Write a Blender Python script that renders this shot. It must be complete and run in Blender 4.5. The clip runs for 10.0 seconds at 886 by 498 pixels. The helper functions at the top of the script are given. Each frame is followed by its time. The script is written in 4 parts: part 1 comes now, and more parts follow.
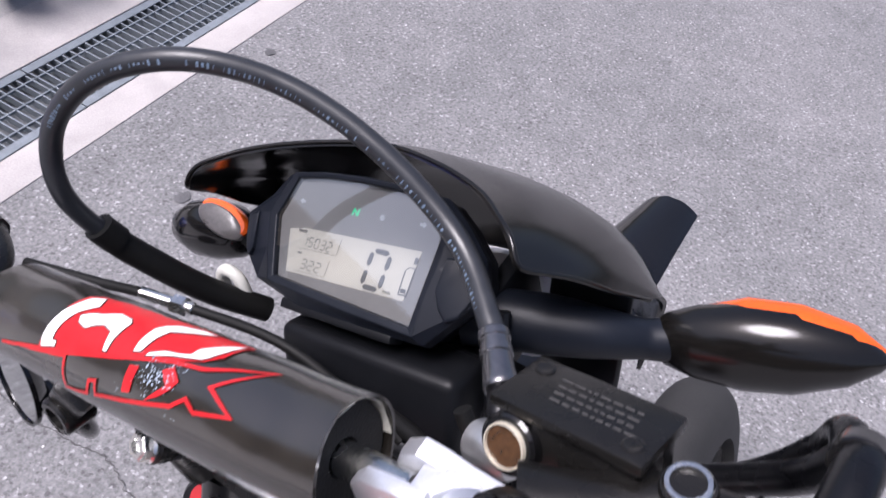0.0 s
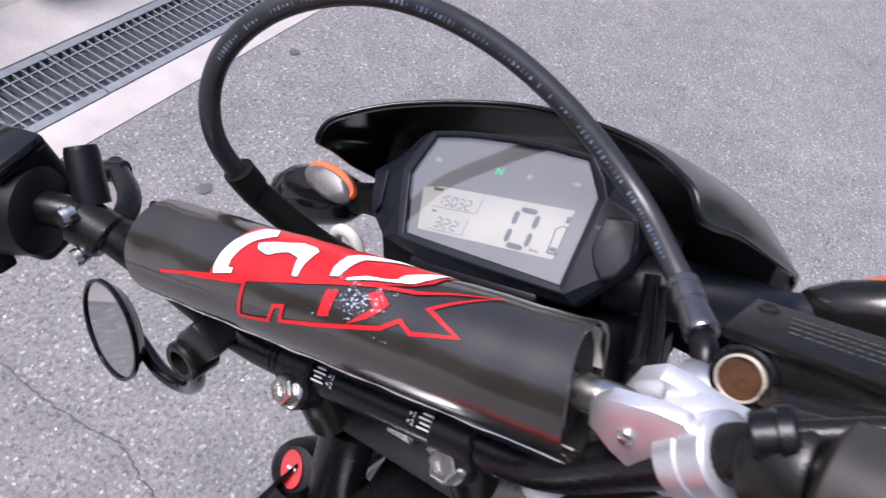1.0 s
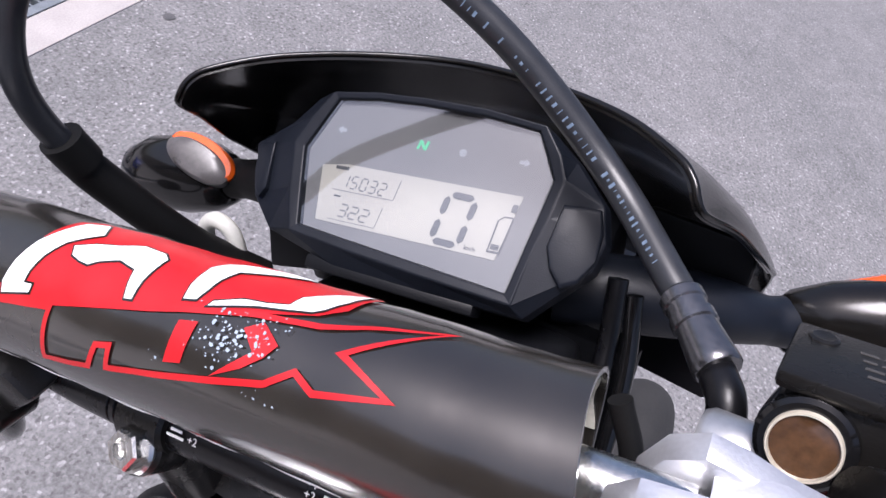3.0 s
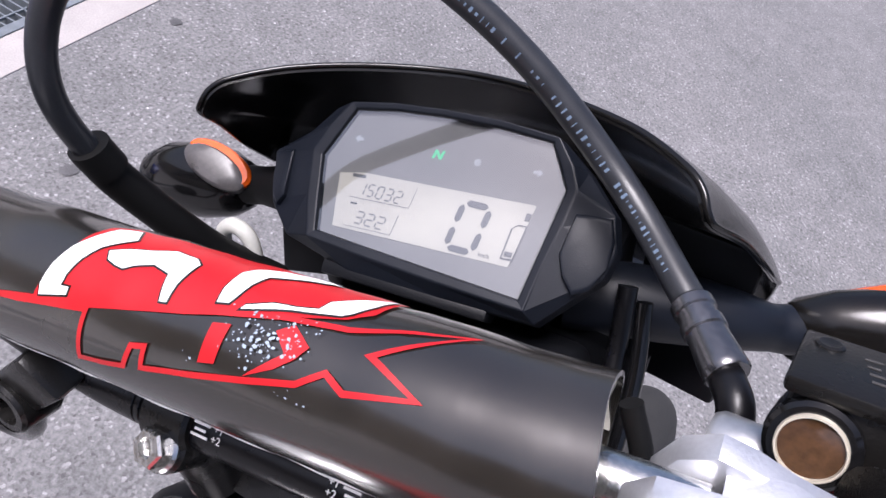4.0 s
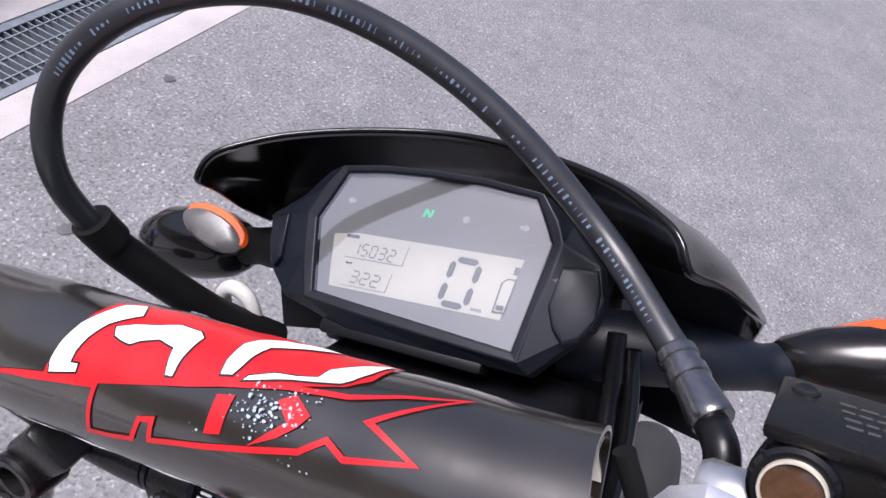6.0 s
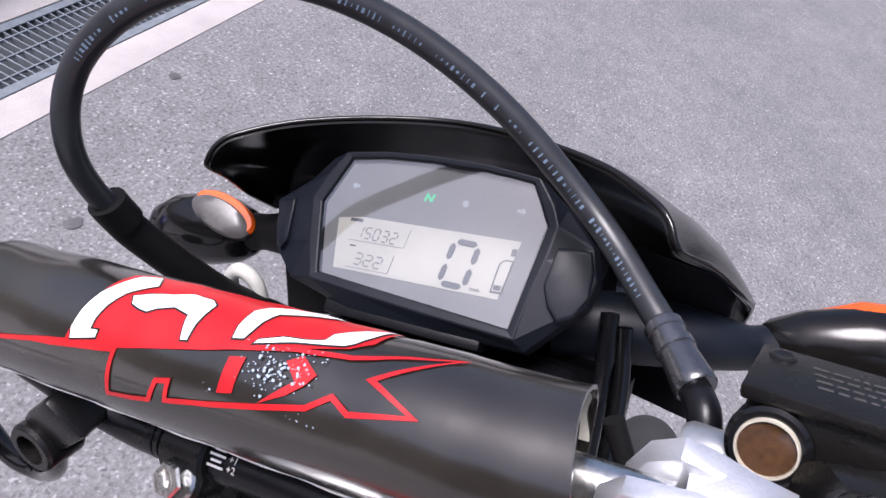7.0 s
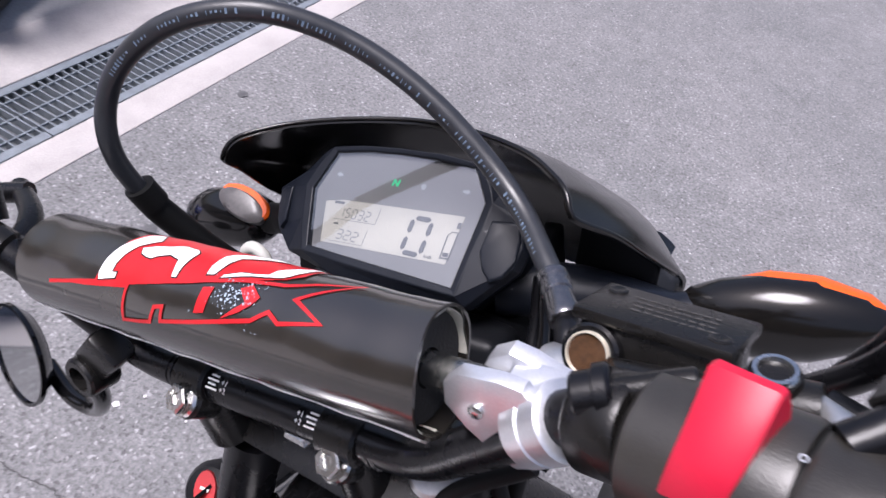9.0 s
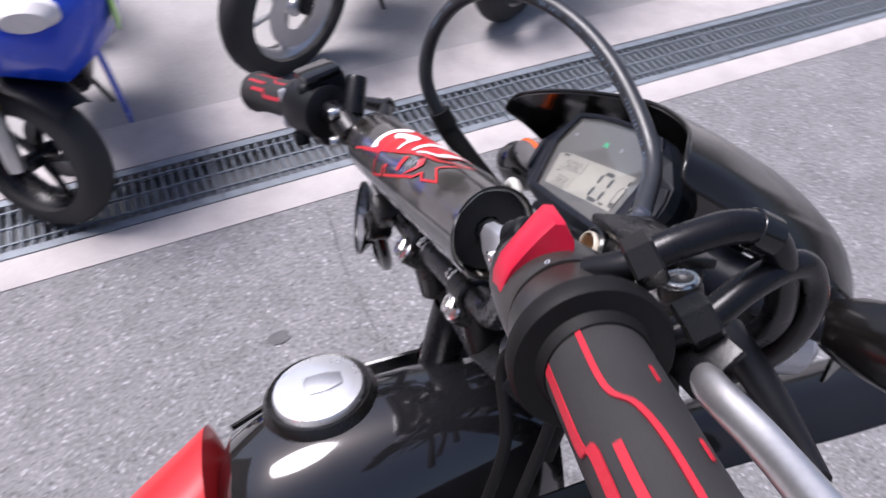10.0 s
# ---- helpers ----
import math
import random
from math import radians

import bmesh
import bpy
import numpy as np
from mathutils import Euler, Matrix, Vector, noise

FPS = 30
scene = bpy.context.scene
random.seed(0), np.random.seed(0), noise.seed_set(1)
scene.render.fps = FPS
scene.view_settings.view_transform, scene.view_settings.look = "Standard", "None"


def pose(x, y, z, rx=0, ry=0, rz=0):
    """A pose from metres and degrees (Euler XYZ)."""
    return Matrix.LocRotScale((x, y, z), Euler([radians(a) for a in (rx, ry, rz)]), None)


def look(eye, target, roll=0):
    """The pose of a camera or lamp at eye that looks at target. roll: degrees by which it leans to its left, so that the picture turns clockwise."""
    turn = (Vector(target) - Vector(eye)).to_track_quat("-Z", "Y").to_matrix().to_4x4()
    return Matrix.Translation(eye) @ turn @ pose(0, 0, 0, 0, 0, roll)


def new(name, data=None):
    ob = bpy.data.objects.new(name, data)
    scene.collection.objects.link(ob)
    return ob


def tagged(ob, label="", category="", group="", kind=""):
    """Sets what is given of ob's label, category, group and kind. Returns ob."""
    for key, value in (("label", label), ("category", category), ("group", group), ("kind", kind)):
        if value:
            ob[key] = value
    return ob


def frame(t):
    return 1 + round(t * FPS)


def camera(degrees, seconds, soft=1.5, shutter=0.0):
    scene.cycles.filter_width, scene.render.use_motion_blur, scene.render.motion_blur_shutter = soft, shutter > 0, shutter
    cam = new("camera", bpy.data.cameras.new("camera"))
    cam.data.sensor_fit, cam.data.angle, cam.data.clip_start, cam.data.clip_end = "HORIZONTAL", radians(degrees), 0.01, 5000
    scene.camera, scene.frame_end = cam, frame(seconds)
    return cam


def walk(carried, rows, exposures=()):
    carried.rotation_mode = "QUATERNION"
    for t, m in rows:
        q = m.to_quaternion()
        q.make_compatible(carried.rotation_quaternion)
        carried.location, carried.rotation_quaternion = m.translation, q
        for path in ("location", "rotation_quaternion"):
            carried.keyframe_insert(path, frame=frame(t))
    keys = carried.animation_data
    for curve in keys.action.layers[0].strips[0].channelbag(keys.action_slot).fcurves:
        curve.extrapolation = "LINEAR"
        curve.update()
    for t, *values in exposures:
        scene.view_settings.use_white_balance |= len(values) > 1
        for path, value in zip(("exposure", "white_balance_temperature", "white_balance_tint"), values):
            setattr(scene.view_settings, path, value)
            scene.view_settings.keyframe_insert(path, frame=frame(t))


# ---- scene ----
cam = camera(64.2, 10.0, 1.5, 0.25)
PATH = [
    (0, (0.14, -0.0875, 1.4669), (-0.2342, 0.8186, 0.3316), 13.91),
    (0.5, (0.1364, -0.1579, 1.4553), (-0.1831, 0.7972, 0.3437), 19.01),
    (1, (0.0753, -0.1653, 1.4208), (-0.2896, 0.7871, 0.3209), 18.32),
    (1.2, (0.0509, -0.1497, 1.3936), (-0.2448, 0.6252, 0.5263), 17.96),
    (1.5, (0.0333, -0.1193, 1.3594), (-0.3321, 0.8616, 0.2851), 18.11),
    (2, (0.0395, -0.0984, 1.3519), (-0.2018, 0.9141, 0.2718), 23.53),
    (2.5, (0.0395, -0.0963, 1.3443), (-0.1151, 0.9461, 0.2768), 26.97),
    (4, (0.0343, -0.1071, 1.3511), (-0.1302, 0.9446, 0.2942), 27.15),
    (4.5, (0.0262, -0.1115, 1.3466), (-0.1683, 0.9419, 0.2966), 25.94),
    (5, (0.029, -0.1083, 1.358), (-0.1755, 0.965, 0.3302), 25.53),
    (5.5, (0.0286, -0.1069, 1.3645), (-0.1758, 0.9839, 0.3554), 24.28),
    (6.8, (0.0423, -0.1228, 1.3693), (-0.1597, 0.9785, 0.3711), 23.5),
    (7, (0.0412, -0.1257, 1.3702), (-0.1666, 0.9712, 0.3684), 23.82),
    (7.5, (0.0443, -0.129, 1.3694), (-0.1843, 0.9612, 0.3649), 23.91),
    (8, (0.0461, -0.1329, 1.3707), (-0.1898, 0.9526, 0.3627), 24.02),
    (8.5, (0.0598, -0.1363, 1.3812), (-0.1899, 0.9425, 0.3693), 23.42),
    (9, (0.1263, -0.1633, 1.4255), (-0.2247, 0.8771, 0.4036), 18.55),
    (9.2, (0.1669, -0.1697, 1.4494), (-0.1914, 0.6248, 0.6245), 15.12),
    (9.5, (0.2342, -0.1604, 1.4749), (-0.4277, 0.6663, 0.4125), 9.96),
    (10, (0.3467, -0.123, 1.4873), (-0.6079, 0.2634, 0.3967), 1.23),
]
walk(cam, [(t, look(eye, target, roll)) for t, eye, target, roll in PATH], [(0, 0.38, 5940, 19.0), (10, 0.38, 5940, 19.0)])

# ---- world and light ----
SUN_EL, SUN_ROT = 66.0, 222.0
world = bpy.data.worlds.new("world")
scene.world = world
world.use_nodes = True
wn = world.node_tree
sky = wn.nodes.new("ShaderNodeTexSky")
sky.sky_type, sky.sun_disc = "NISHITA", False
sky.sun_elevation, sky.sun_rotation = radians(SUN_EL), radians(SUN_ROT)
sky.dust_density, sky.ozone_density, sky.air_density = 6.0, 1.0, 1.0
wn.links.new(sky.outputs[0], wn.nodes["Background"].inputs[0])
wn.nodes["Background"].inputs[1].default_value = 0.11
sun = new("sun", bpy.data.lights.new("sun", "SUN"))
sun.data.energy, sun.data.angle, sun.data.color = 4.05, radians(30), (1.0, 0.95, 0.9)
sun_dir = Vector((math.sin(radians(SUN_ROT)) * math.cos(radians(SUN_EL)), math.cos(radians(SUN_ROT)) * math.cos(radians(SUN_EL)), math.sin(radians(SUN_EL))))
sun.matrix_basis = look(sun_dir * 20, (0, 0, 0))

# ---- materials ----
def mat(name, color, rough=0.5, metal=0.0, var=0.15, scale=40.0, bump=0.0, bump_scale=400.0, coat=0.0, spec=0.5, rvar=0.1, emit=0.0):
    m = bpy.data.materials.new(name)
    m.use_nodes = True
    nt = m.node_tree
    b = nt.nodes["Principled BSDF"]
    tc = nt.nodes.new("ShaderNodeTexCoord")
    n1 = nt.nodes.new("ShaderNodeTexNoise")
    n1.inputs["Scale"].default_value, n1.inputs["Detail"].default_value = scale, 6
    nt.links.new(tc.outputs["Object"], n1.inputs["Vector"])
    n2 = nt.nodes.new("ShaderNodeTexNoise")
    n2.inputs["Scale"].default_value, n2.inputs["Detail"].default_value = bump_scale, 3
    nt.links.new(tc.outputs["Object"], n2.inputs["Vector"])
    add = nt.nodes.new("ShaderNodeMath")
    add.operation = "ADD"
    nt.links.new(n1.outputs[0], add.inputs[0])
    nt.links.new(n2.outputs[0], add.inputs[1])
    ramp = nt.nodes.new("ShaderNodeValToRGB")
    ramp.color_ramp.elements[0].position, ramp.color_ramp.elements[1].position = 0.3, 0.75
    half = nt.nodes.new("ShaderNodeMath")
    half.operation, half.inputs[1].default_value = "MULTIPLY", 0.5
    nt.links.new(add.outputs[0], half.inputs[0])
    nt.links.new(half.outputs[0], ramp.inputs[0])
    ramp.color_ramp.elements[0].color = (*[max(0, c * (1 - var)) for c in color], 1)
    ramp.color_ramp.elements[1].color = (*[min(1, c * (1 + var)) for c in color], 1)
    nt.links.new(ramp.outputs[0], b.inputs["Base Color"])
    mr = nt.nodes.new("ShaderNodeMapRange")
    mr.inputs[3].default_value, mr.inputs[4].default_value = max(0.02, rough - rvar), min(1, rough + rvar)
    nt.links.new(n1.outputs[0], mr.inputs[0])
    nt.links.new(mr.outputs[0], b.inputs["Roughness"])
    b.inputs["Metallic"].default_value = metal
    b.inputs["Coat Weight"].default_value = coat
    b.inputs["Coat Roughness"].default_value = 0.08
    b.inputs["Specular IOR Level"].default_value = spec
    if emit:
        b.inputs["Emission Color"].default_value = (*color, 1)
        b.inputs["Emission Strength"].default_value = emit
    if bump:
        bp = nt.nodes.new("ShaderNodeBump")
        bp.inputs["Strength"].default_value, bp.inputs["Distance"].default_value = bump, 0.001
        nt.links.new(n2.outputs[0], bp.inputs["Height"])
        nt.links.new(bp.outputs[0], b.inputs["Normal"])
    return m


def asphalt_material():
    """Worn grey asphalt: broad stains, fine grain, scattered pale and dark aggregate."""
    m = bpy.data.materials.new("asphalt")
    m.use_nodes = True
    nt = m.node_tree
    b = nt.nodes["Principled BSDF"]
    b.inputs["Roughness"].default_value, b.inputs["Specular IOR Level"].default_value = 0.82, 0.35
    tc = nt.nodes.new("ShaderNodeTexCoord")

    def tex(kind, sc, detail=4):
        n = nt.nodes.new(kind)
        n.inputs["Scale"].default_value = sc
        if kind == "ShaderNodeTexNoise":
            n.inputs["Detail"].default_value, n.inputs["Roughness"].default_value = detail, 0.65
        nt.links.new(tc.outputs["Object"], n.inputs["Vector"])
        return n

    def ramp(src, stops):
        n = nt.nodes.new("ShaderNodeValToRGB")
        els = n.color_ramp.elements
        els[0].position, els[0].color = stops[0][0], (*stops[0][1], 1)
        els[1].position, els[1].color = stops[-1][0], (*stops[-1][1], 1)
        for p, c in stops[1:-1]:
            els.new(p).color = (*c, 1)
        nt.links.new(src, n.inputs[0])
        return n.outputs[0]

    def mix(mode, a, c, fac=1.0):
        n = nt.nodes.new("ShaderNodeMixRGB")
        n.blend_type, n.inputs[0].default_value = mode, fac
        nt.links.new(a, n.inputs[1])
        nt.links.new(c, n.inputs[2])
        return n.outputs[0]

    g = lambda v: (v, v, v)
    broad = ramp(tex("ShaderNodeTexNoise", 1.1, 3).outputs[0], [(0.3, (0.152, 0.152, 0.155)), (0.7, (0.19, 0.187, 0.19))])
    blotch = ramp(tex("ShaderNodeTexNoise", 9, 6).outputs[0], [(0.3, g(0.86)), (0.7, g(1.12))])
    grain = ramp(tex("ShaderNodeTexNoise", 95, 9).outputs[0], [(0.32, g(0.62)), (0.5, g(1.0)), (0.7, g(1.42))])
    stones = tex("ShaderNodeTexVoronoi", 150)
    sep = nt.nodes.new("ShaderNodeSeparateColor")
    nt.links.new(stones.outputs["Color"], sep.inputs[0])
    chips = ramp(sep.outputs[0], [(0.0, g(0.6)), (0.1, g(0.84)), (0.2, g(0.97)), (0.86, g(1.03)), (0.93, g(1.22)), (1.0, g(1.85))])
    col = mix("MULTIPLY", mix("MULTIPLY", mix("MULTIPLY", broad, blotch), grain), chips)
    nt.links.new(col, b.inputs["Base Color"])
    bp = nt.nodes.new("ShaderNodeBump")
    bp.inputs["Strength"].default_value, bp.inputs["Distance"].default_value = 0.4, 0.002
    nt.links.new(stones.outputs["Distance"], bp.inputs["Height"])
    nt.links.new(bp.outputs[0], b.inputs["Normal"])
    return m


ASPHALT = asphalt_material()
CONCRETE = mat("concrete", (0.33, 0.318, 0.31), 0.85, var=0.22, scale=5, bump=0.5, bump_scale=160)
CONCRETE_EDGE = mat("concrete_edge", (0.4, 0.375, 0.365), 0.85, var=0.22, scale=9, bump=0.5, bump_scale=220)
GALV = mat("galvanised_steel", (0.2, 0.225, 0.25), 0.6, 0.3, var=0.3, scale=25, bump=0.2)
PIT = mat("drain_shadow_soil", (0.16, 0.17, 0.18), 0.9, var=0.3, scale=20)
VINYL = mat("black_vinyl", (0.019, 0.0165, 0.0135), 0.24, var=0.5, scale=16, bump=0.35, bump_scale=34, spec=1.0, rvar=0.14, coat=0.5)
VINYL_LINING = mat("pad_lining", (0.5, 0.49, 0.42), 0.8, var=0.2, scale=80, bump=0.4)
FOAM = mat("black_foam", (0.015, 0.015, 0.015), 0.95, var=0.3, scale=200, bump=0.8, bump_scale=700)
LOGO_RED = mat("red_print", (0.5, 0.008, 0.012), 0.38, var=0.08, scale=30, coat=0.1)
LOGO_WHITE = mat("white_print", (0.86, 0.85, 0.83), 0.45, var=0.06, scale=40)
LOGO_BLACK = mat("black_print", (0.015, 0.0135, 0.0115), 0.2, var=0.5, scale=22, bump=0.45, bump_scale=34, spec=0.85, rvar=0.16, coat=0.3)
BAR_BLACK = mat("black_bar_coating", (0.005, 0.005, 0.006), 0.28, 0.0, var=0.3, scale=60, bump=0.08, spec=0.35)
PLASTIC = mat("black_textured_plastic", (0.006, 0.0065, 0.008), 0.42, var=0.25, scale=50, bump=0.15, bump_scale=1600, spec=0.22)
# black plastic whose blue tint stands in for reflected sky
METER = mat("sky_tinted_black_plastic", (0.007, 0.009, 0.014), 0.42, var=0.25, scale=50, bump=0.1, bump_scale=1600, spec=0.3)
GLOSSY = mat("gloss_black_plastic", (0.006, 0.006, 0.0065), 0.12, var=0.3, scale=30, spec=0.5, rvar=0.05)
HOOD = mat("satin_black_cowl", (0.006, 0.0055, 0.005), 0.16, var=0.25, scale=18, bump=0.04, bump_scale=1200, spec=0.5, rvar=0.08)
RUBBER = mat("black_rubber", (0.007, 0.007, 0.007), 0.6, var=0.25, scale=50, bump=0.08, bump_scale=900, spec=0.2)
TYRE = mat("tyre_rubber", (0.03, 0.029, 0.028), 0.75, var=0.3, scale=20, bump=0.4, bump_scale=300)
HOSE = mat("hose_rubber", (0.024, 0.026, 0.03), 0.34, var=0.25, scale=90, bump=0.05, bump_scale=1400, spec=0.5)
HOSE_PRINT = mat("hose_print", (0.15, 0.21, 0.29), 0.6, var=0.3)
ALU = mat("bare_aluminium", (0.74, 0.75, 0.78), 0.36, 0.8, var=0.08, scale=60, bump=0.12, bump_scale=700)
STEEL = mat("zinc_steel", (0.7, 0.7, 0.68), 0.25, 1.0, var=0.15, scale=120, bump=0.15)
BRASS = mat("brass_ring", (0.78, 0.72, 0.58), 0.35, 0.5, var=0.1, scale=80)
CAST = mat("black_cast_alloy", (0.009, 0.0085, 0.008), 0.28, 0.0, var=0.2, scale=70, bump=0.15, bump_scale=900, spec=0.35)
# brownish worn plastic, base colour lifted for sunlight on the housing top
SWITCH_BLACK = mat("worn_sunlit_switch_plastic", (0.028, 0.026, 0.023), 0.34, var=0.35, scale=40, bump=0.12, bump_scale=1200, spec=0.6)
SWITCH_RED = mat("red_switch_plastic", (0.5, 0.01, 0.036), 0.36, var=0.06, scale=40, bump=0.03, bump_scale=900)
GRIP_RED = mat("red_grip_rubber", (0.4, 0.012, 0.026), 0.6, var=0.1, scale=60, bump=0.3)
GRIP = mat("dark_grey_grip_rubber", (0.03, 0.029, 0.029), 0.7, var=0.2, scale=60, bump=0.15, bump_scale=1200, spec=0.25)
AMBER = mat("amber_lens", (0.7, 0.1, 0.006), 0.12, var=0.12, scale=300, coat=0.5)
GREY_LENS = mat("smoked_grey_lens", (0.085, 0.08, 0.08), 0.3, var=0.3, scale=50, spec=0.5)
CLEAR_LENS = mat("clear_white_lens", (0.75, 0.72, 0.7), 0.12, var=0.1, scale=50, coat=0.6)
LCD_BACK = mat("lcd_grey", (0.45, 0.445, 0.405), 0.5, var=0.04, scale=30)
LCD_TOP = mat("dial_panel_grey", (0.18, 0.182, 0.185), 0.5, var=0.1, scale=30)
LCD_INK = mat("lcd_segment", (0.1, 0.108, 0.12), 0.5)
LCD_FAINT = mat("lcd_faint", (0.22, 0.225, 0.225), 0.5)
ICON = mat("icon_grey_white", (0.36, 0.38, 0.42), 0.5)
GREEN = mat("green_neutral_lamp", (0.06, 0.6, 0.28), 0.4, emit=0.12)
TANK = mat("gloss_black_paint", (0.01, 0.01, 0.011), 0.07, var=0.3, scale=10, coat=1.0, rvar=0.03)
RED_PLASTIC = mat("red_bodywork", (0.55, 0.016, 0.02), 0.4, var=0.06, scale=20, coat=0.2)
OFFWHITE = mat("off_white_plastic", (0.6, 0.6, 0.55), 0.4, var=0.1)
WALL = mat("backdrop_wall", (0.3, 0.24, 0.17), 0.9, var=0.25, scale=3, bump=0.3, bump_scale=60)
BLUE = mat("blue_bodywork", (0.02, 0.07, 0.6), 0.25, var=0.1, scale=12, coat=0.5)
LIME = mat("lime_green_graphic", (0.35, 0.7, 0.12), 0.35, var=0.1)
GOLD = mat("gold_anodised", (0.8, 0.42, 0.06), 0.3, 0.7, var=0.1)
SILVER = mat("silver_alloy", (0.6, 0.6, 0.6), 0.35, 0.9, var=0.12, scale=40)


def mirror_material():
    m = mat("mirror_glass", (0.62, 0.63, 0.64), 0.05, 1.0, var=0.02, rvar=0.01)
    return m


def glass_material():
    m = bpy.data.materials.new("clear_cover")
    m.use_nodes = True
    nt = m.node_tree
    nt.nodes.remove(nt.nodes["Principled BSDF"])
    tr = nt.nodes.new("ShaderNodeBsdfTransparent")
    gl = nt.nodes.new("ShaderNodeBsdfGlossy")
    gl.inputs["Roughness"].default_value = 0.04
    mix = nt.nodes.new("ShaderNodeMixShader")
    lw = nt.nodes.new("ShaderNodeFresnel")
    lw.inputs["IOR"].default_value = 3.0
    nt.links.new(lw.outputs[0], mix.inputs[0])
    nt.links.new(tr.outputs[0], mix.inputs[1])
    nt.links.new(gl.outputs[0], mix.inputs[2])
    nt.links.new(mix.outputs[0], nt.nodes["Material Output"].inputs[0])
    return m


MIRROR, GLASS = mirror_material(), glass_material()

# ---- geometry helpers ----
HMAT = Matrix(((0.91346, -0.00803, -0.40685, 0.0), (0.0, 0.99981, -0.01974, 0.0), (0.40693, 0.01803, 0.91328, 1.0717), (0, 0, 0, 1)))


def V(x, y, z):
    """A place on the steering assembly, in millimetres."""
    return Vector((x, y, z)) * 0.001


def part(name, bm, material, parent=None, label="", smooth=True, m=None):
    me = bpy.data.meshes.new(name)
    bmesh.ops.recalc_face_normals(bm, faces=bm.faces)
    bm.to_mesh(me)
    bm.free()
    for p in me.polygons:
        p.use_smooth = smooth
    if smooth:
        me.set_sharp_from_angle(angle=radians(38))
    me.materials.append(material)
    ob = new(name, me)
    if parent is not None:
        ob.parent = parent
    if m is not None:
        ob.matrix_basis = m
    if label:
        ob["label"] = label
    return ob


def frame_of(p0, p1, up=(0, 0, 1)):
    z = (Vector(p1) - Vector(p0)).normalized()
    up = Vector(up)
    if abs(z.dot(up)) > 0.98:
        up = Vector((0, 1, 0))
    x = up.cross(z).normalized()
    y = z.cross(x)
    return Matrix(((x.x, y.x, z.x, p0[0]), (x.y, y.y, z.y, p0[1]), (x.z, y.z, z.z, p0[2]), (0, 0, 0, 1)))


def lathe(p0, p1, profile, seg=24, bm=None, sx=1.0, sy=1.0, up=(0, 0, 1), caps=True):
    """Turned shape: profile rows of (fraction along p0-p1, radius in mm)."""
    bm = bm or bmesh.new()
    f = frame_of(p0, p1, up)
    ln = (Vector(p1) - Vector(p0)).length
    rings = []
    for s, r in profile:
        rings.append([bm.verts.new(f @ Vector((math.cos(a) * r * sx * 0.001, math.sin(a) * r * sy * 0.001, s * ln))) for a in (2 * math.pi * k / seg for k in range(seg))])
    for a, b in zip(rings, rings[1:]):
        for k in range(seg):
            bm.faces.new((a[k], a[(k + 1) % seg], b[(k + 1) % seg], b[k]))
    if caps:
        bm.faces.new(rings[0][::-1])
        bm.faces.new(rings[-1])
    return bm


def rod(p0, p1, r, seg=24, bm=None, edge=0.8):
    ln = (Vector(p1) - Vector(p0)).length * 1000
    e = min(edge, ln * 0.3, r * 0.5)
    return lathe(p0, p1, [(0, r - e), (e / ln, r), (1 - e / ln, r), (1, r - e)], seg, bm)


def spline(pts, steps=8):
    """Catmull-Rom through the points."""
    pts = [Vector(p) for p in pts]
    ext = [pts[0] * 2 - pts[1], *pts, pts[-1] * 2 - pts[-2]]
    out = []
    for i in range(1, len(ext) - 2):
        p0, p1, p2, p3 = ext[i - 1:i + 3]
        for k in range(steps):
            t = k / steps
            out.append(0.5 * ((2 * p1) + (p2 - p0) * t + (2 * p0 - 5 * p1 + 4 * p2 - p3) * t * t + (3 * p1 - p0 - 3 * p2 + p3) * t ** 3))
    out.append(pts[-1])
    return out


def tube(pts, r, seg=16, bm=None, steps=8, caps=True, flat=1.0):
    """A tube of radius r mm (a number or one for each point given) along a smooth line."""
    bm = bm or bmesh.new()
    line = spline(pts, steps)
    n = len(pts)
    rings = []
    side = None
    for i, p in enumerate(line):
        d = (line[min(i + 1, len(line) - 1)] - line[max(i - 1, 0)]).normalized()
        if side is None:
            side = d.orthogonal().normalized()
        side = (side - d * side.dot(d)).normalized()
        up = d.cross(side)
        if isinstance(r, (int, float)):
            rr = r
        else:
            u = i / steps
            k = min(int(u), n - 2)
            rr = r[k] + (r[k + 1] - r[k]) * (u - k)
        rings.append([bm.verts.new(p + (side * math.cos(a) + up * math.sin(a) * flat) * rr * 0.001) for a in (2 * math.pi * k / seg for k in range(seg))])
    for a, b in zip(rings, rings[1:]):
        for k in range(seg):
            bm.faces.new((a[k], a[(k + 1) % seg], b[(k + 1) % seg], b[k]))
    if caps:
        bm.faces.new(rings[0][::-1])
        bm.faces.new(rings[-1])
    return bm


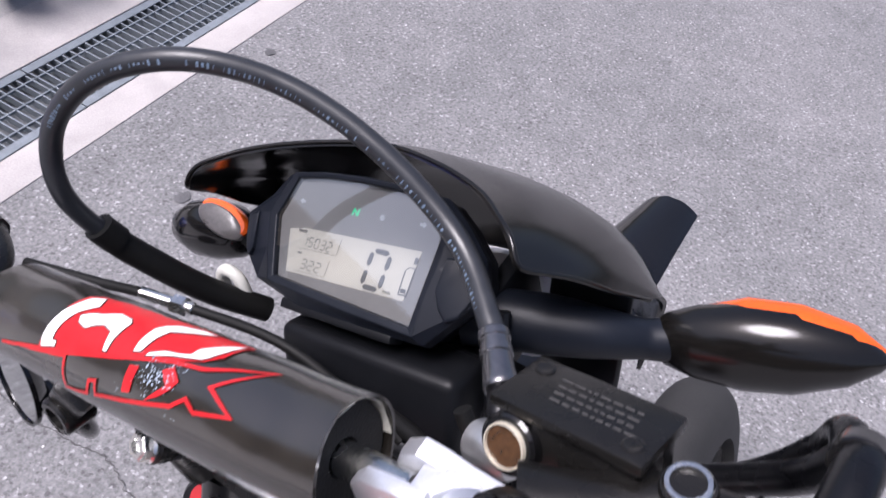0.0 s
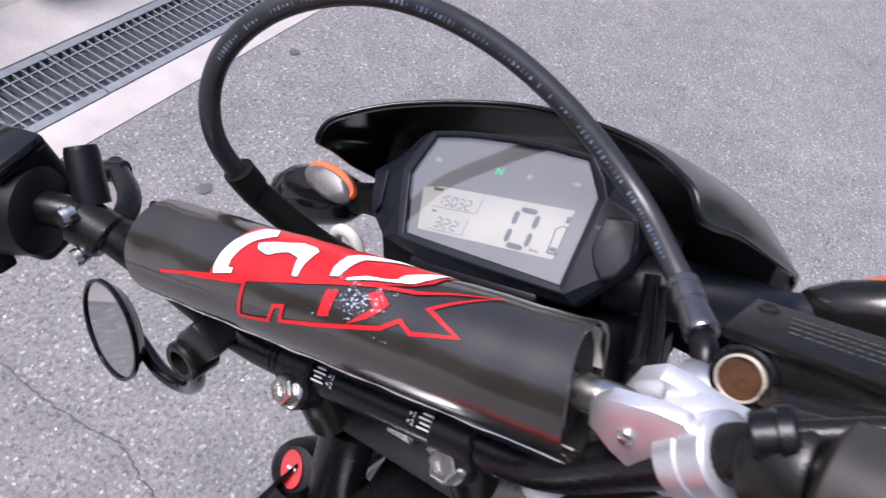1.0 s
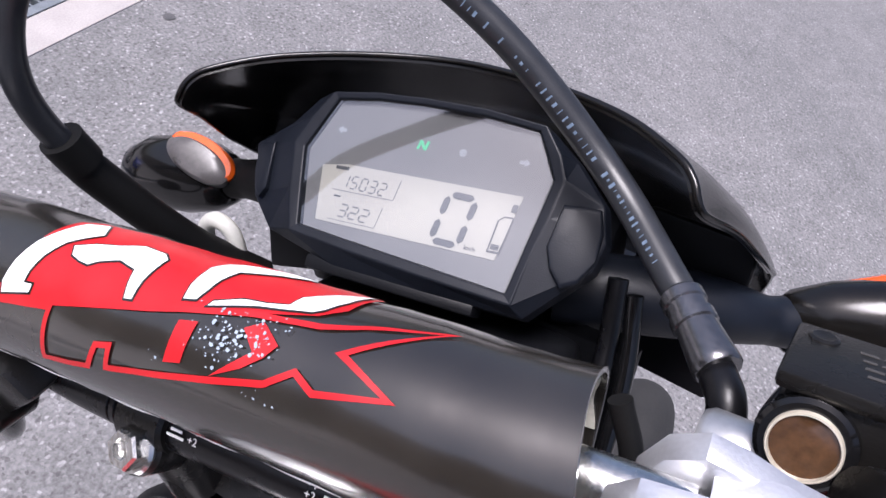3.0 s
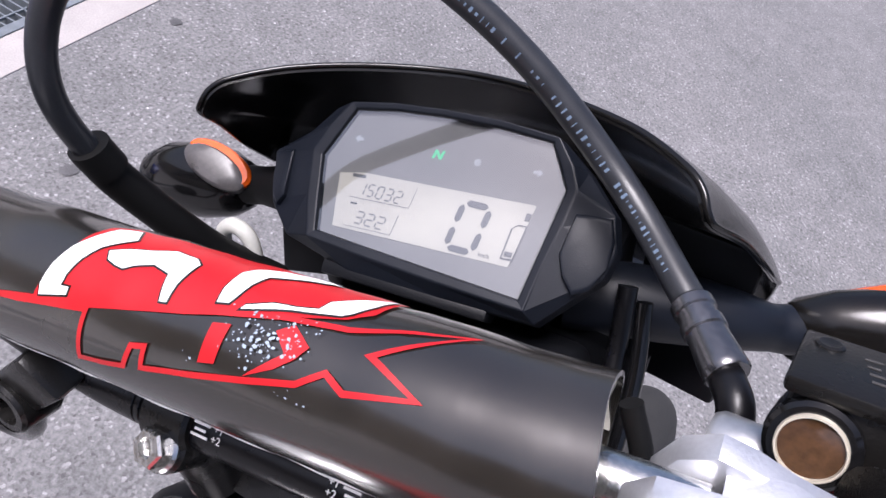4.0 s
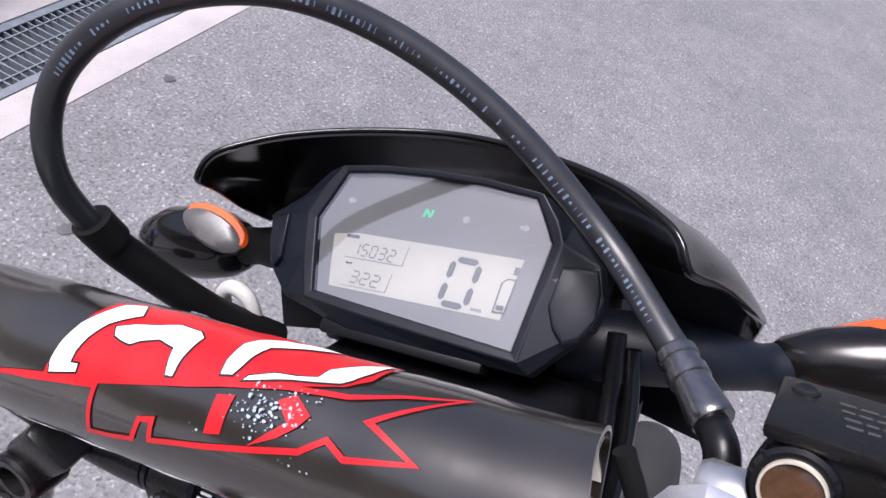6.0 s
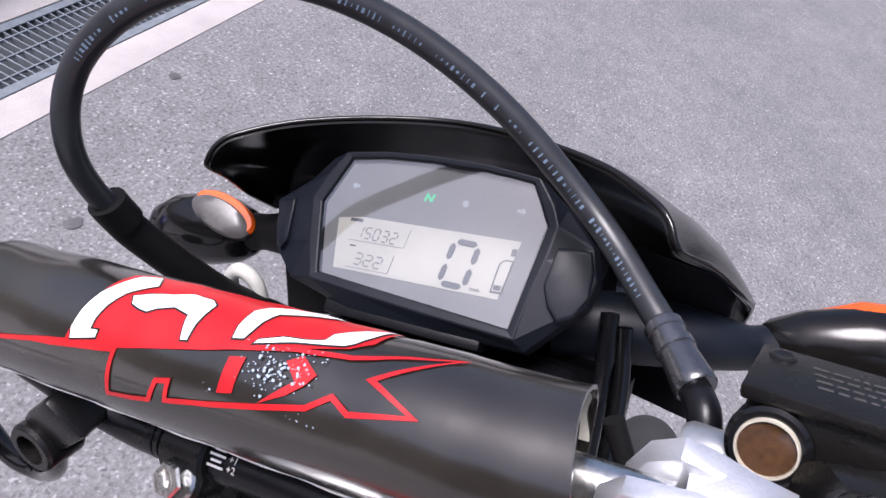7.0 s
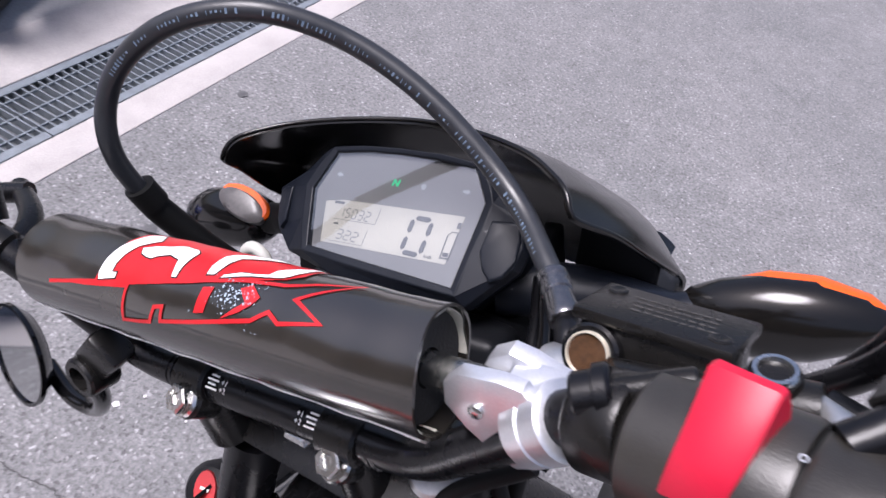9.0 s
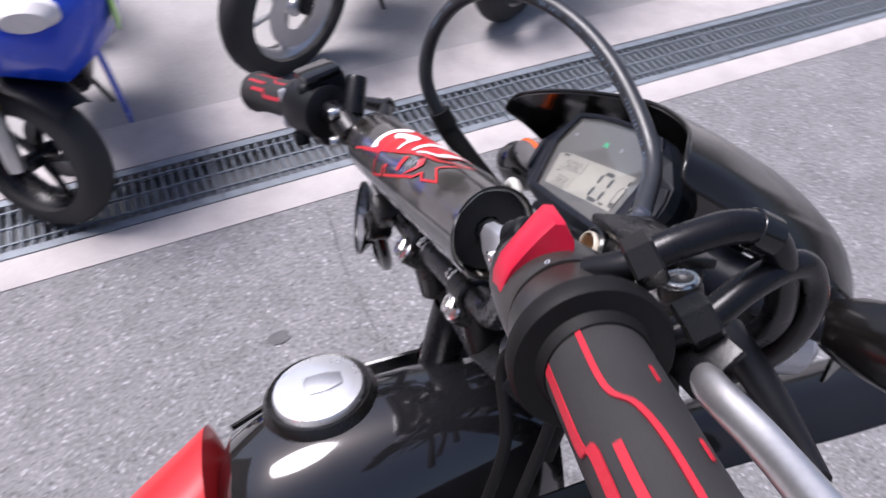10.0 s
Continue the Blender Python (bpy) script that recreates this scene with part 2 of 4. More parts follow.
def box(size, m=None, bevel=1.0, bm=None, seg=2, taper=(1.0, 1.0)):
    """A bevelled block: size in mm, m its pose in metres."""
    b = bmesh.new()
    bmesh.ops.create_cube(b, size=1.0)
    for v in b.verts:
        k = taper if v.co.z > 0 else (1.0, 1.0)
        v.co = Vector((v.co.x * size[0] * k[0], v.co.y * size[1] * k[1], v.co.z * size[2])) * 0.001
    if bevel:
        bmesh.ops.bevel(b, geom=b.edges[:], offset=bevel * 0.001, segments=seg, affect="EDGES", profile=0.5, clamp_overlap=True)
    if m is not None:
        bmesh.ops.transform(b, matrix=m, verts=b.verts)
    if bm is None:
        return b
    me = bpy.data.meshes.new("tmp")
    b.to_mesh(me)
    b.free()
    bm.from_mesh(me)
    bpy.data.meshes.remove(me)
    return bm


def prism(poly, depth, m=None, bevel=0.0, bm=None):
    """A plate: outline in mm in its own xy plane, depth mm along z."""
    b = bmesh.new()
    lo = [b.verts.new(Vector((x, y, 0)) * 0.001) for x, y in poly]
    hi = [b.verts.new(Vector((x, y, depth)) * 0.001) for x, y in poly]
    n = len(poly)
    b.faces.new(lo[::-1])
    top = b.faces.new(hi)
    for k in range(n):
        b.faces.new((lo[k], lo[(k + 1) % n], hi[(k + 1) % n], hi[k]))
    if bevel:
        bmesh.ops.bevel(b, geom=list(top.edges), offset=bevel * 0.001, segments=2, affect="EDGES", profile=0.5, clamp_overlap=True)
    if m is not None:
        bmesh.ops.transform(b, matrix=m, verts=b.verts)
    if bm is None:
        return b
    me = bpy.data.meshes.new("tmp")
    b.to_mesh(me)
    b.free()
    bm.from_mesh(me)
    bpy.data.meshes.remove(me)
    return bm


def loft(rows, bm=None, closed=False, cap=False):
    bm = bm or bmesh.new()
    grid = [[bm.verts.new(p) for p in row] for row in rows]
    for a, b in zip(grid, grid[1:]):
        n = len(a)
        for k in range(n if closed else n - 1):
            bm.faces.new((a[k], a[(k + 1) % n], b[(k + 1) % n], b[k]))
    if cap:
        bm.faces.new(grid[0][::-1])
        bm.faces.new(grid[-1])
    return bm


def thicken(bm, mm):
    """Gives a sheet a thickness."""
    bmesh.ops.recalc_face_normals(bm, faces=bm.faces)
    bmesh.ops.solidify(bm, geom=bm.faces[:], thickness=mm * 0.001)
    return bm


def thing(name, label, category, group="", kind="", at=(0, 0, 0)):
    return tagged(new(name), label, category, group, kind) if at == (0, 0, 0) else tagged(place(new(name), at), label, category, group, kind)


def place(ob, at):
    ob.location = at
    return ob

# ---- ground ----
GDIR = Vector((-0.0652, 0.9979, 0.0))      # along the drain
GOUT = Vector((-0.9979, -0.0652, 0.0))     # across it, away from the asphalt
GROT = Matrix(((GDIR.x, GOUT.x, 0, 0), (GDIR.y, GOUT.y, 0, 0), (0, 0, 1, 0), (0, 0, 0, 1)))
E_IN, G_IN, G_OUT, STRIP_OUT = 1.267, 1.385, 1.659, 1.79


def slab(name, u0, u1, w0, w1, z0, z1, material, label, category):
    bm = bmesh.new()
    box(((u1 - u0) * 1000, (w1 - w0) * 1000, (z1 - z0) * 1000), Matrix.Translation(((u0 + u1) / 2, (w0 + w1) / 2, (z0 + z1) / 2)), 3, bm)
    return tagged(part(name, bm, material, None, label, m=GROT), label, category, kind="structure")


def asphalt():
    bm = bmesh.new()
    for (u0, u1, w0, w1) in ((-60, 60, -60, E_IN),):
        vs = [bm.verts.new((u, w, 0)) for u, w in ((u0, w0), (u1, w0), (u1, w1), (u0, w1))]
        bm.faces.new(vs)
    return tagged(part("ground", bm, ASPHALT, None, "", m=GROT), "worn grey asphalt with pale aggregate specks", "ground", kind="structure")


asphalt()
slab("kerb_edge", -60, 60, E_IN, G_IN, -0.2, 0.004, CONCRETE_EDGE, "pale concrete edging strip beside a drain", "edging")
slab("drain_bed", -60, 60, G_IN, G_OUT, -0.3, -0.06, PIT, "dark drain channel under the steel grates", "drain")
slab("drain_border", -60, 60, G_OUT, 1.9, -0.2, 0.006, CONCRETE_EDGE, "pale concrete border along the drain", "edging")
slab("pavement", -60, 60, 1.902, 40, -0.2, 0.003, CONCRETE, "pale concrete forecourt slab behind the drain", "pavement")

# plain unseen wall added behind the viewer; closes the place, darkens pad reflections
bm = box((40000, 250, 3400), Matrix.Translation((0, -6.5, 1.7)), 10)
tagged(part("reflection_wall_south", bm, WALL), "plain brown unseen wall added for reflections", "wall", kind="structure")

# ---- the motorcycle: steering assembly, in millimetres along the bar (x), forward (y) and up (z) ----
moto = tagged(new("motorcycle"), "black and red trail motorcycle with bar pad, leaning on asphalt", "motorcycle")


def mp(name, bm, material, label="", parent=None, smooth=True):
    return part(name, bm, material, parent or moto, label, smooth, HMAT if parent is None else None)


def text_bm(body, size, m, depth=0.1):
    """Letters of the built-in font as a mesh; size in mm."""
    cu = bpy.data.curves.new("letters", "FONT")
    cu.body, cu.size, cu.extrude, cu.align_x, cu.align_y = body, size * 0.001, depth * 0.001, "CENTER", "CENTER"
    ob = bpy.data.objects.new("letters", cu)
    me = ob.to_mesh()
    bm = bmesh.new()
    bm.from_mesh(me)
    ob.to_mesh_clear()
    bpy.data.objects.remove(ob)
    bpy.data.curves.remove(cu)
    bmesh.ops.transform(bm, matrix=m, verts=bm.verts)
    return bm


CX = -8.0
BAR = [V(-392, -62, 98), V(-320, -42, 97), V(-250, -18, 94), V(-205, 0, 84), V(-165, 12, 44), V(-122, 20, 4), V(-80, 21, -4), V(0, 21, -3), V(60, 21, -2), V(102, 20, 5), V(148, 15, 44), V(190, 8, 82), V(235, -1, 92), V(305, -17, 90), V(415, -45, 86)]
bar = mp("handlebar", tube(BAR, 11.1, 20), BAR_BLACK, "black tubular steel handlebar")
for x in (-84, -80, 70, 74):
    mp("knurl_band", rod(V(x - 1.5, 21, -3), V(x + 1.5, 21, -3), 11.5, 24, edge=0.3), BAR_BLACK, "", bar)
# scale marks and figures on the bar
ink = LOGO_WHITE
for sx, off in ((-1, -46), (1, 36)):
    bm = bmesh.new()
    for k in range(4):
        a = radians(36 + 13 * k)
        w = 9 if k % 2 == 0 else 6
        c = V(off - sx * 3, 21, -3) + Vector((0, -math.cos(a), math.sin(a))) * 0.0113
        box((w, 1.1, 0.4), Matrix.Translation(c) @ Euler((math.pi / 2 - a, 0, 0)).to_matrix().to_4x4(), 0, bm)
    mp("scale_mark", bm, ink, "white printed scale lines", bar, False)
    for k, s in enumerate(("+2", "+1")):
        a = radians(40 + 22 * k)
        c = V(off - sx * 12, 21, -3) + Vector((0, -math.cos(a), math.sin(a))) * 0.01135
        mp("scale_figure", text_bm(s, 4.8, Matrix.Translation(c) @ Euler((math.pi / 2 - a, 0, 0)).to_matrix().to_4x4()), ink, "white printed figure", bar, False)

# bar clamps with flanged bolts
BDIR = Vector((-0.05, -0.74, 0.67)).normalized()
for x, pb in ((-62, V(-61.6, 6.5, -7)), (50, V(49.4, 10, -12))):
    bm = lathe(V(x - 13, 21, -3), V(x + 13, 21, -3), [(0, 13), (0.06, 15), (0.94, 15), (1, 13)], 28)
    rod(pb - BDIR * 0.03, pb + BDIR * 0.002, 12.5, 24, bm, 2)
    box((25, 22, 18), Matrix.Translation(pb - BDIR * 0.0095 + V(0, 4, 4)) @ Euler((radians(48), 0, 0)).to_matrix().to_4x4(), 4, bm)
    rod(V(x, 26, -54), V(x, 22, -6), 15, 24, bm, 1)
    clamp = mp("bar_clamp", bm, CAST, "black cast bar clamp")
    p = pb + BDIR * 0.002
    bolt = mp("flange_bolt", lathe(p, p + BDIR * 0.003, [(0, 11.2), (0.5, 11.6), (1, 10.4)], 24), STEEL, "bright zinc flange bolt", clamp)
    bm = lathe(p + BDIR * 0.0028, p + BDIR * 0.0085, [(0, 9), (0.8, 9), (1, 7.8), (1, 4.8), (0.55, 4.2), (0.5, 0.1)], 6, caps=False)
    part("hex_head", bm, STEEL, bolt, "", False)

# cross brace, its alloy clamp and the pad
brace = mp("cross_brace", rod(V(-202, 12, 70), V(-118, 17, 67.4), 8.2, 20), BAR_BLACK, "black end of the cross brace")
mp("cross_brace_end", rod(V(95, 17.5, 71.2), V(152, 17, 72), 8, 20), STEEL, "bright steel end of the cross brace")
YZ = lambda y: Matrix(((1, 0, 0, 0), (0, 0, -1, y * 0.001), (0, 1, 0, 0), (0, 0, 0, 1)))
bm = prism([(129, 66), (130, 78), (138, 86), (156, 88), (166, 87), (172, 79), (176, 66), (177, 51), (170, 49), (160, 40), (152, 43), (140, 58)], 7, YZ(13), 2)
prism([(134, 65), (141, 79), (151, 85), (160, 83), (171, 78), (184, 74), (180, 60), (156, 62)], 9, YZ(34), 2.5, bm)
prism([(154, 80), (170, 82), (184, 76), (184, 62), (168, 60), (156, 64)], 14, YZ(28), 2, bm)
aclamp = mp("alloy_clamp", bm, ALU, "bare aluminium fork-shaped clamp on the bar")
mp("clamp_band", lathe(V(164, 13, 60), V(183, 10, 76), [(0, 14), (0.06, 16), (0.45, 16), (0.47, 15), (0.53, 15), (0.55, 16), (0.94, 16), (1, 14)], 32), ALU, "", aclamp)
mp("clamp_screw", lathe(V(145, 3.6, 69), V(145, 8, 69), [(0, 2.2), (0.2, 3.4), (1, 3.4)], 14), STEEL, "", aclamp)
mp("clamp_screw", lathe(V(168, 3.6, 59), V(168, 8, 59), [(0, 2.6), (0.2, 3.4), (1, 3.4)], 14), BAR_BLACK, "", aclamp)

PY, PZ, PR = 17.23, 69.41, 28.8


def on_pad(x, deg, r=PR):
    a = radians(deg)
    return V(x, PY + 0.003 * x - math.cos(a) * r, PZ + 0.0179 * x + math.sin(a) * r)


def pad_end(x, deg):
    """The open end is cut a little askew, longest on the rider's side."""
    return x + max(0.0, (x - 60) / 62) * 3.0 * (math.cos(radians(deg)) - 0.4)


SEAM = -37.0
rows = []
for x in [-150 + k * 9.15 for k in range(31)]:
    wob = 0.5 * math.sin(x * 0.11) + 0.35 * math.sin(x * 0.31 + 1)
    rows.append([on_pad(pad_end(x, d) + (0.9 * math.sin(d * 0.05) if x > 115 else 0), d, PR + wob * (0.6 if 30 < d < 150 else 0.3)) for d in [SEAM + k * 352 / 72 for k in range(73)]])
pad = mp("bar_pad", thicken(loft(rows), 1.6), VINYL, "round black vinyl bar pad with a red and white print")
mp("foam_core", lathe(on_pad(-146, 0, 0), on_pad(116, 0, 0), [(0, 25), (0.005, 26.6), (0.985, 26.6), (1, 25), (1, 9), (0.93, 8.5)], 48), FOAM, "black foam core", pad)
# pale lining showing along the wrap's free edges
bm = loft([[on_pad(pad_end(x, d) + 0.8 * math.sin(d * 0.13), d, PR - 1.9) for d in range(-30, 210, 5)] for x in (114, 117, 120, 122.8)])
mp("lining", thicken(bm, 0.5), VINYL_LINING, "cream cloth lining", pad)
bm = loft([[on_pad(112 + k * 2.6, d, r) for k in range(5)] for d, r in ((SEAM - 1, PR - 1), (SEAM - 14, PR + 1.5), (SEAM - 30, PR - 2))])
mp("lining_flap", thicken(bm, 0.8), VINYL_LINING, "cream lining flap", pad)
bm = bmesh.new()
tube([on_pad(-149 + k * 13.6, SEAM - 0.6 + 0.6 * math.sin(k * 1.7), PR + 0.4 + 0.35 * math.sin(k * 2.3)) for k in range(21)], 0.42, 6, bm, 3)
mp("seam_edge", bm, LOGO_WHITE, "worn white seam edge", pad)


def decal(polys, r, name, material, label=""):
    """Flat outlines (x in mm, degrees round the pad) laid on the pad's curve."""
    bm = bmesh.new()
    for poly in polys:
        b = bmesh.new()
        f = b.faces.new([b.verts.new((x, radians(d) * PR, 0)) for x, d in poly])
        bmesh.ops.triangulate(b, faces=[f])
        for _ in range(4):
            long_ = [e for e in b.edges if e.calc_length() > 4.5]
            if long_:
                bmesh.ops.subdivide_edges(b, edges=long_, cuts=1)
                bmesh.ops.triangulate(b, faces=b.faces[:])
        for v in b.verts:
            v.co = on_pad(v.co.x, math.degrees(v.co.y / PR), r + 0.35 * (0.5 * math.sin(v.co.x * 0.11) + 0.35 * math.sin(v.co.x * 0.31 + 1)))
        me = bpy.data.meshes.new("tmp")
        b.to_mesh(me)
        b.free()
        bm.from_mesh(me)
        bpy.data.meshes.remove(me)
    return mp(name, bm, material, label, pad)


def grown(poly, mm):
    """The outline moved outwards by mm."""
    k = PR * math.pi / 180
    pts = [Vector((x, d * k)) for x, d in poly]
    n = len(pts)
    area = sum(pts[i].x * pts[(i + 1) % n].y - pts[(i + 1) % n].x * pts[i].y for i in range(n))
    s = 1 if area > 0 else -1
    out = []
    for i in range(n):
        a, b = (pts[i] - pts[i - 1]).normalized(), (pts[(i + 1) % n] - pts[i]).normalized()
        na, nb = Vector((a.y, -a.x)) * s, Vector((b.y, -b.x)) * s
        m = (na + nb)
        m = m.normalized() if m.length > 0.1 else na
        q = pts[i] + m * mm / max(0.45, m.dot(na))
        out.append((q.x, q.y / k))
    return out


def stroke(poly, mm):
    a, b = grown(poly, mm / 2), grown(poly, -mm / 2)
    n = len(poly)
    return [[a[i], a[(i + 1) % n], b[(i + 1) % n], b[i]] for i in range(n)]


PATCH = [(-75.2, 37.4), (-72.8, 54.2), (-70.2, 72.9), (-68.7, 92.1), (-66, 110), (-58, 117), (-40, 122), (-24, 126), (-7, 127), (11, 129), (34, 130), (53, 134), (50, 101.4), (43.5, 90.5), (26.6, 80.1), (2.3, 68.7), (-9.7, 62.9), (-50.1, 43.7), (-62, 40)]
WHITES = [
    [(-72.1, 40.2), (-73, 47.9), (-71.8, 63.4), (-69.3, 79.9), (-64.8, 95.5), (-61.5, 108), (-53.5, 114), (-48.6, 101), (-53.3, 92.6), (-57.5, 84.7), (-61, 71.7), (-62.9, 59.2), (-63, 50.9), (-59, 51.7), (-59, 46.2)],
    [(-50.7, 77.8), (-53.3, 84.6), (-46.8, 90.7), (-38.2, 95), (-30.4, 103), (-20.7, 101.5), (-17.2, 96.7), (-17.6, 86.5), (-18, 75.9), (-17.5, 63.2), (-20.4, 62.4), (-22.6, 73.1), (-24.2, 81.8), (-31.9, 84.8), (-38.5, 79.2), (-41.8, 74.7), (-46.1, 75.5)],
    [(0.1, 73.7), (-1.3, 84.6), (-1.3, 101.6), (2.1, 110.4), (9.6, 120), (19, 124), (30, 127), (24.1, 118.2), (15.6, 111.1), (8.7, 105.4), (6.5, 93.7), (5.5, 81.8), (4.4, 75.5)],
    [(9.3, 74.3), (10.2, 78), (18.6, 84.8), (26.3, 87.1), (33.1, 91.5), (34.4, 100.2), (39.9, 108.6), (44.8, 117), (50.9, 128), (47.9, 108.6), (43.9, 95.4), (41.3, 91.3), (34.2, 88.1), (25.3, 83.9)],
]
BAND = [(-115.3, 22.4), (-83, 32), (-48.5, 42), (-51.9, 5.1), (-30, 12.8), (-26.1, 30), (-20.2, 32.8), (-21.6, 17.2), (-5, 24.1), (19.8, 35.3), (37.9, 43.8), (46.3, 55.4), (53.4, 47.9), (75.4, 57.1), (57.1, 72.5), (82.3, 107.4), (46.3, 84), (26.6, 79), (2.3, 68), (-9.7, 62), (-50, 44.5), (-84, 34)]
decal([PATCH], PR + 0.55, "print_patch", LOGO_RED, "red printed patch")
decal([grown(w, 0.7) for w in WHITES], PR + 0.75, "print_outline", LOGO_BLACK)
decal(WHITES, PR + 0.95, "print_shape", LOGO_WHITE, "white printed shapes")
decal(stroke(BAND, 2.0), PR + 0.6, "print_border", LOGO_RED, "red printed zigzag border")
decal([[(2.2, 35.8), (2.8, 61.2), (9.4, 63.9), (8.5, 38.5)], [(19.5, 37.5), (31, 57.9), (25, 68.8), (30, 76), (38, 65.7), (35.2, 57), (29.3, 47.4)]], PR + 0.65, "print_bar", LOGO_RED, "red printed bars")
rnd = random.Random(4)
flecks = []
for k in range(150):
    cx, cd = (rnd.gauss(21, 4.5), rnd.gauss(59, 8)) if k % 3 else (rnd.gauss(32, 4), rnd.gauss(66, 8))
    if k > 138:
        cx, cd = rnd.choice((rnd.gauss(-2.5, 1.2), rnd.gauss(38, 5))), rnd.gauss(35, 3)
    s = rnd.choice((0.2, 0.3, 0.4, 0.7))
    flecks.append([(cx + s * math.cos(a) * rnd.uniform(0.6, 1.3), cd + 1.7 * s * math.sin(a) * rnd.uniform(0.6, 1.3)) for a in (0, 1.2, 2.4, 3.7, 5.0)])
tagged(decal(flecks, PR + 1.05, "scuff", mat("pale_scuff", (0.32, 0.38, 0.45), 0.7)), kind="stuff")

# ---- instrument ----
MM = Matrix(((1, 0, 0, -0.009), (0, 0.711, -0.703, 0.1618), (0, 0.703, 0.711, 0.0455), (0, 0, 0, 1)))
LENS = [(-54, 33), (-30, 36.5), (-4, 38), (28, 37.8), (56.5, 35.6), (64, 23.3), (69, 14.5), (66.8, -1), (64.3, -18), (61, -41.5), (20, -39.4), (-30, -37), (-56.5, -35.5), (-61, -17), (-66, 5), (-60, 19)]
CREST = [(-58, 37), (-32, 40.5), (-4, 42), (29, 42), (60, 39), (70, 26.5), (75, 15), (72.5, -3), (69.5, -19), (66, -46.5), (20, -45), (-31, -42.5), (-61, -40.5), (-68, -18), (-73, 6), (-67, 22)]
OUT = [(-72, 34), (-40, 42), (-4, 44), (30, 43), (60, 40.5), (78, 27), (96, 9), (101, -8), (98, -22), (72, -52), (20, -53), (-35, -53), (-80, -43), (-96, -27), (-104, 2), (-84, 18)]


def at_meter(h):
    return MM @ Matrix.Translation((0, 0, h * 0.001))


meter = mp("instrument_panel", prism([(x * 0.94, y * 0.94) for x, y in OUT], 30, at_meter(-38), 4), PLASTIC, "black plastic digital instrument panel")
# faceted shroud round the display
def facet_ring(poly, h, k=1.0):
    return [at_meter(h) @ V(x * k, y * k, 0) for x, y in poly]


bm = loft([facet_ring(OUT, -32, 0.93), facet_ring(OUT, -13, 1.0), facet_ring(OUT, -4.5, 0.985), facet_ring(CREST, 3.2), facet_ring(LENS, 2.6, 1.015), facet_ring(LENS, -3)], None, True)
bmesh.ops.recalc_face_normals(bm, faces=bm.faces)
bmesh.ops.bevel(bm, geom=[e for e in bm.edges if len(e.link_faces) == 2 and e.calc_face_angle(0) > 0.2], offset=0.0008, segments=2, affect="EDGES", profile=0.5, clamp_overlap=True)
mp("bezel", bm, METER, "black faceted bezel with a sky reflection tint", meter, False)


def side_pad(poly):
    """Smooth raised pad lying on the sloping side facet."""
    cx, cy = sum(p[0] for p in poly) / len(poly), sum(p[1] for p in poly) / len(poly)
    lie = lambda x, dh: 3.2 - (abs(x) - 70) * 0.27 + dh
    rows = [[at_meter(lie(x, dh)) @ V(cx + (x - cx) * k, cy + (y - cy) * k, 0) for x, y in poly] for dh, k in ((-3, 1.0), (1.0, 1.0), (1.9, 0.95), (2.2, 0.86))]
    mp("side_button", loft(rows, None, True, True), METER, "smooth black side pad", meter)


side_pad([(77.5, 4.5), (86, 6), (94, 6.5), (97.5, -4), (97.5, -17), (92, -29), (85, -33), (79, -26), (75, -16)])
side_pad([(-87, 4.5), (-94, 3.5), (-99.5, 1), (-98, -12), (-93, -24), (-88, -28), (-84, -22)])
mp("lower_lip", box((98, 8, 16), at_meter(-12) @ Matrix.Translation(V(-2, -53, 0)), 2), PLASTIC, "", meter)
panel = mp("dial_panel", prism(LENS, 1, at_meter(-2.6)), LCD_TOP, "dark grey dial panel", meter, False)
lcd = part("lcd", prism([(-55, -2), (-40, 1), (57, 4.5), (51.5, -28), (-50, -31)], 0.4, at_meter(-1.6)), LCD_BACK, panel, "pale grey liquid crystal display", False)


def seg_digit(ch, x, y, w, h, th, sl=0.14):
    """Seven-segment figure as small bars."""
    on = {"0": "abcdef", "1": "bc", "2": "abged", "3": "abgcd", "5": "afgcd", "8": "abcdefg"}[ch]
    q = {"a": (0, h, w, h), "d": (0, 0, w, 0), "g": (0, h / 2, w, h / 2), "f": (0, h / 2, 0, h), "b": (w, h / 2, w, h), "e": (0, 0, 0, h / 2), "c": (w, 0, w, h / 2)}
    out = []
    for s in on:
        x0, y0, x1, y1 = q[s]
        g = th * 0.35
        if y0 == y1:
            poly = [(x0 + g, y0), (x0 + g + th / 2, y0 + th / 2), (x1 - g - th / 2, y0 + th / 2), (x1 - g, y0), (x1 - g - th / 2, y0 - th / 2), (x0 + g + th / 2, y0 - th / 2)]
        else:
            poly = [(x0, y0 + g), (x0 + th / 2, y0 + g + th / 2), (x0 + th / 2, y1 - g - th / 2), (x0, y1 - g), (x0 - th / 2, y1 - g - th / 2), (x0 - th / 2, y0 + g + th / 2)]
        out.append([(x + a + sl * b, y + b) for a, b in poly])
    return out


def flat(name, polys, material, label="", h=-1.0):
    bm = bmesh.new()
    for p in polys:
        prism(p, 0.15, at_meter(h), 0, bm)
    return part(name, bm, material, panel, label, False)


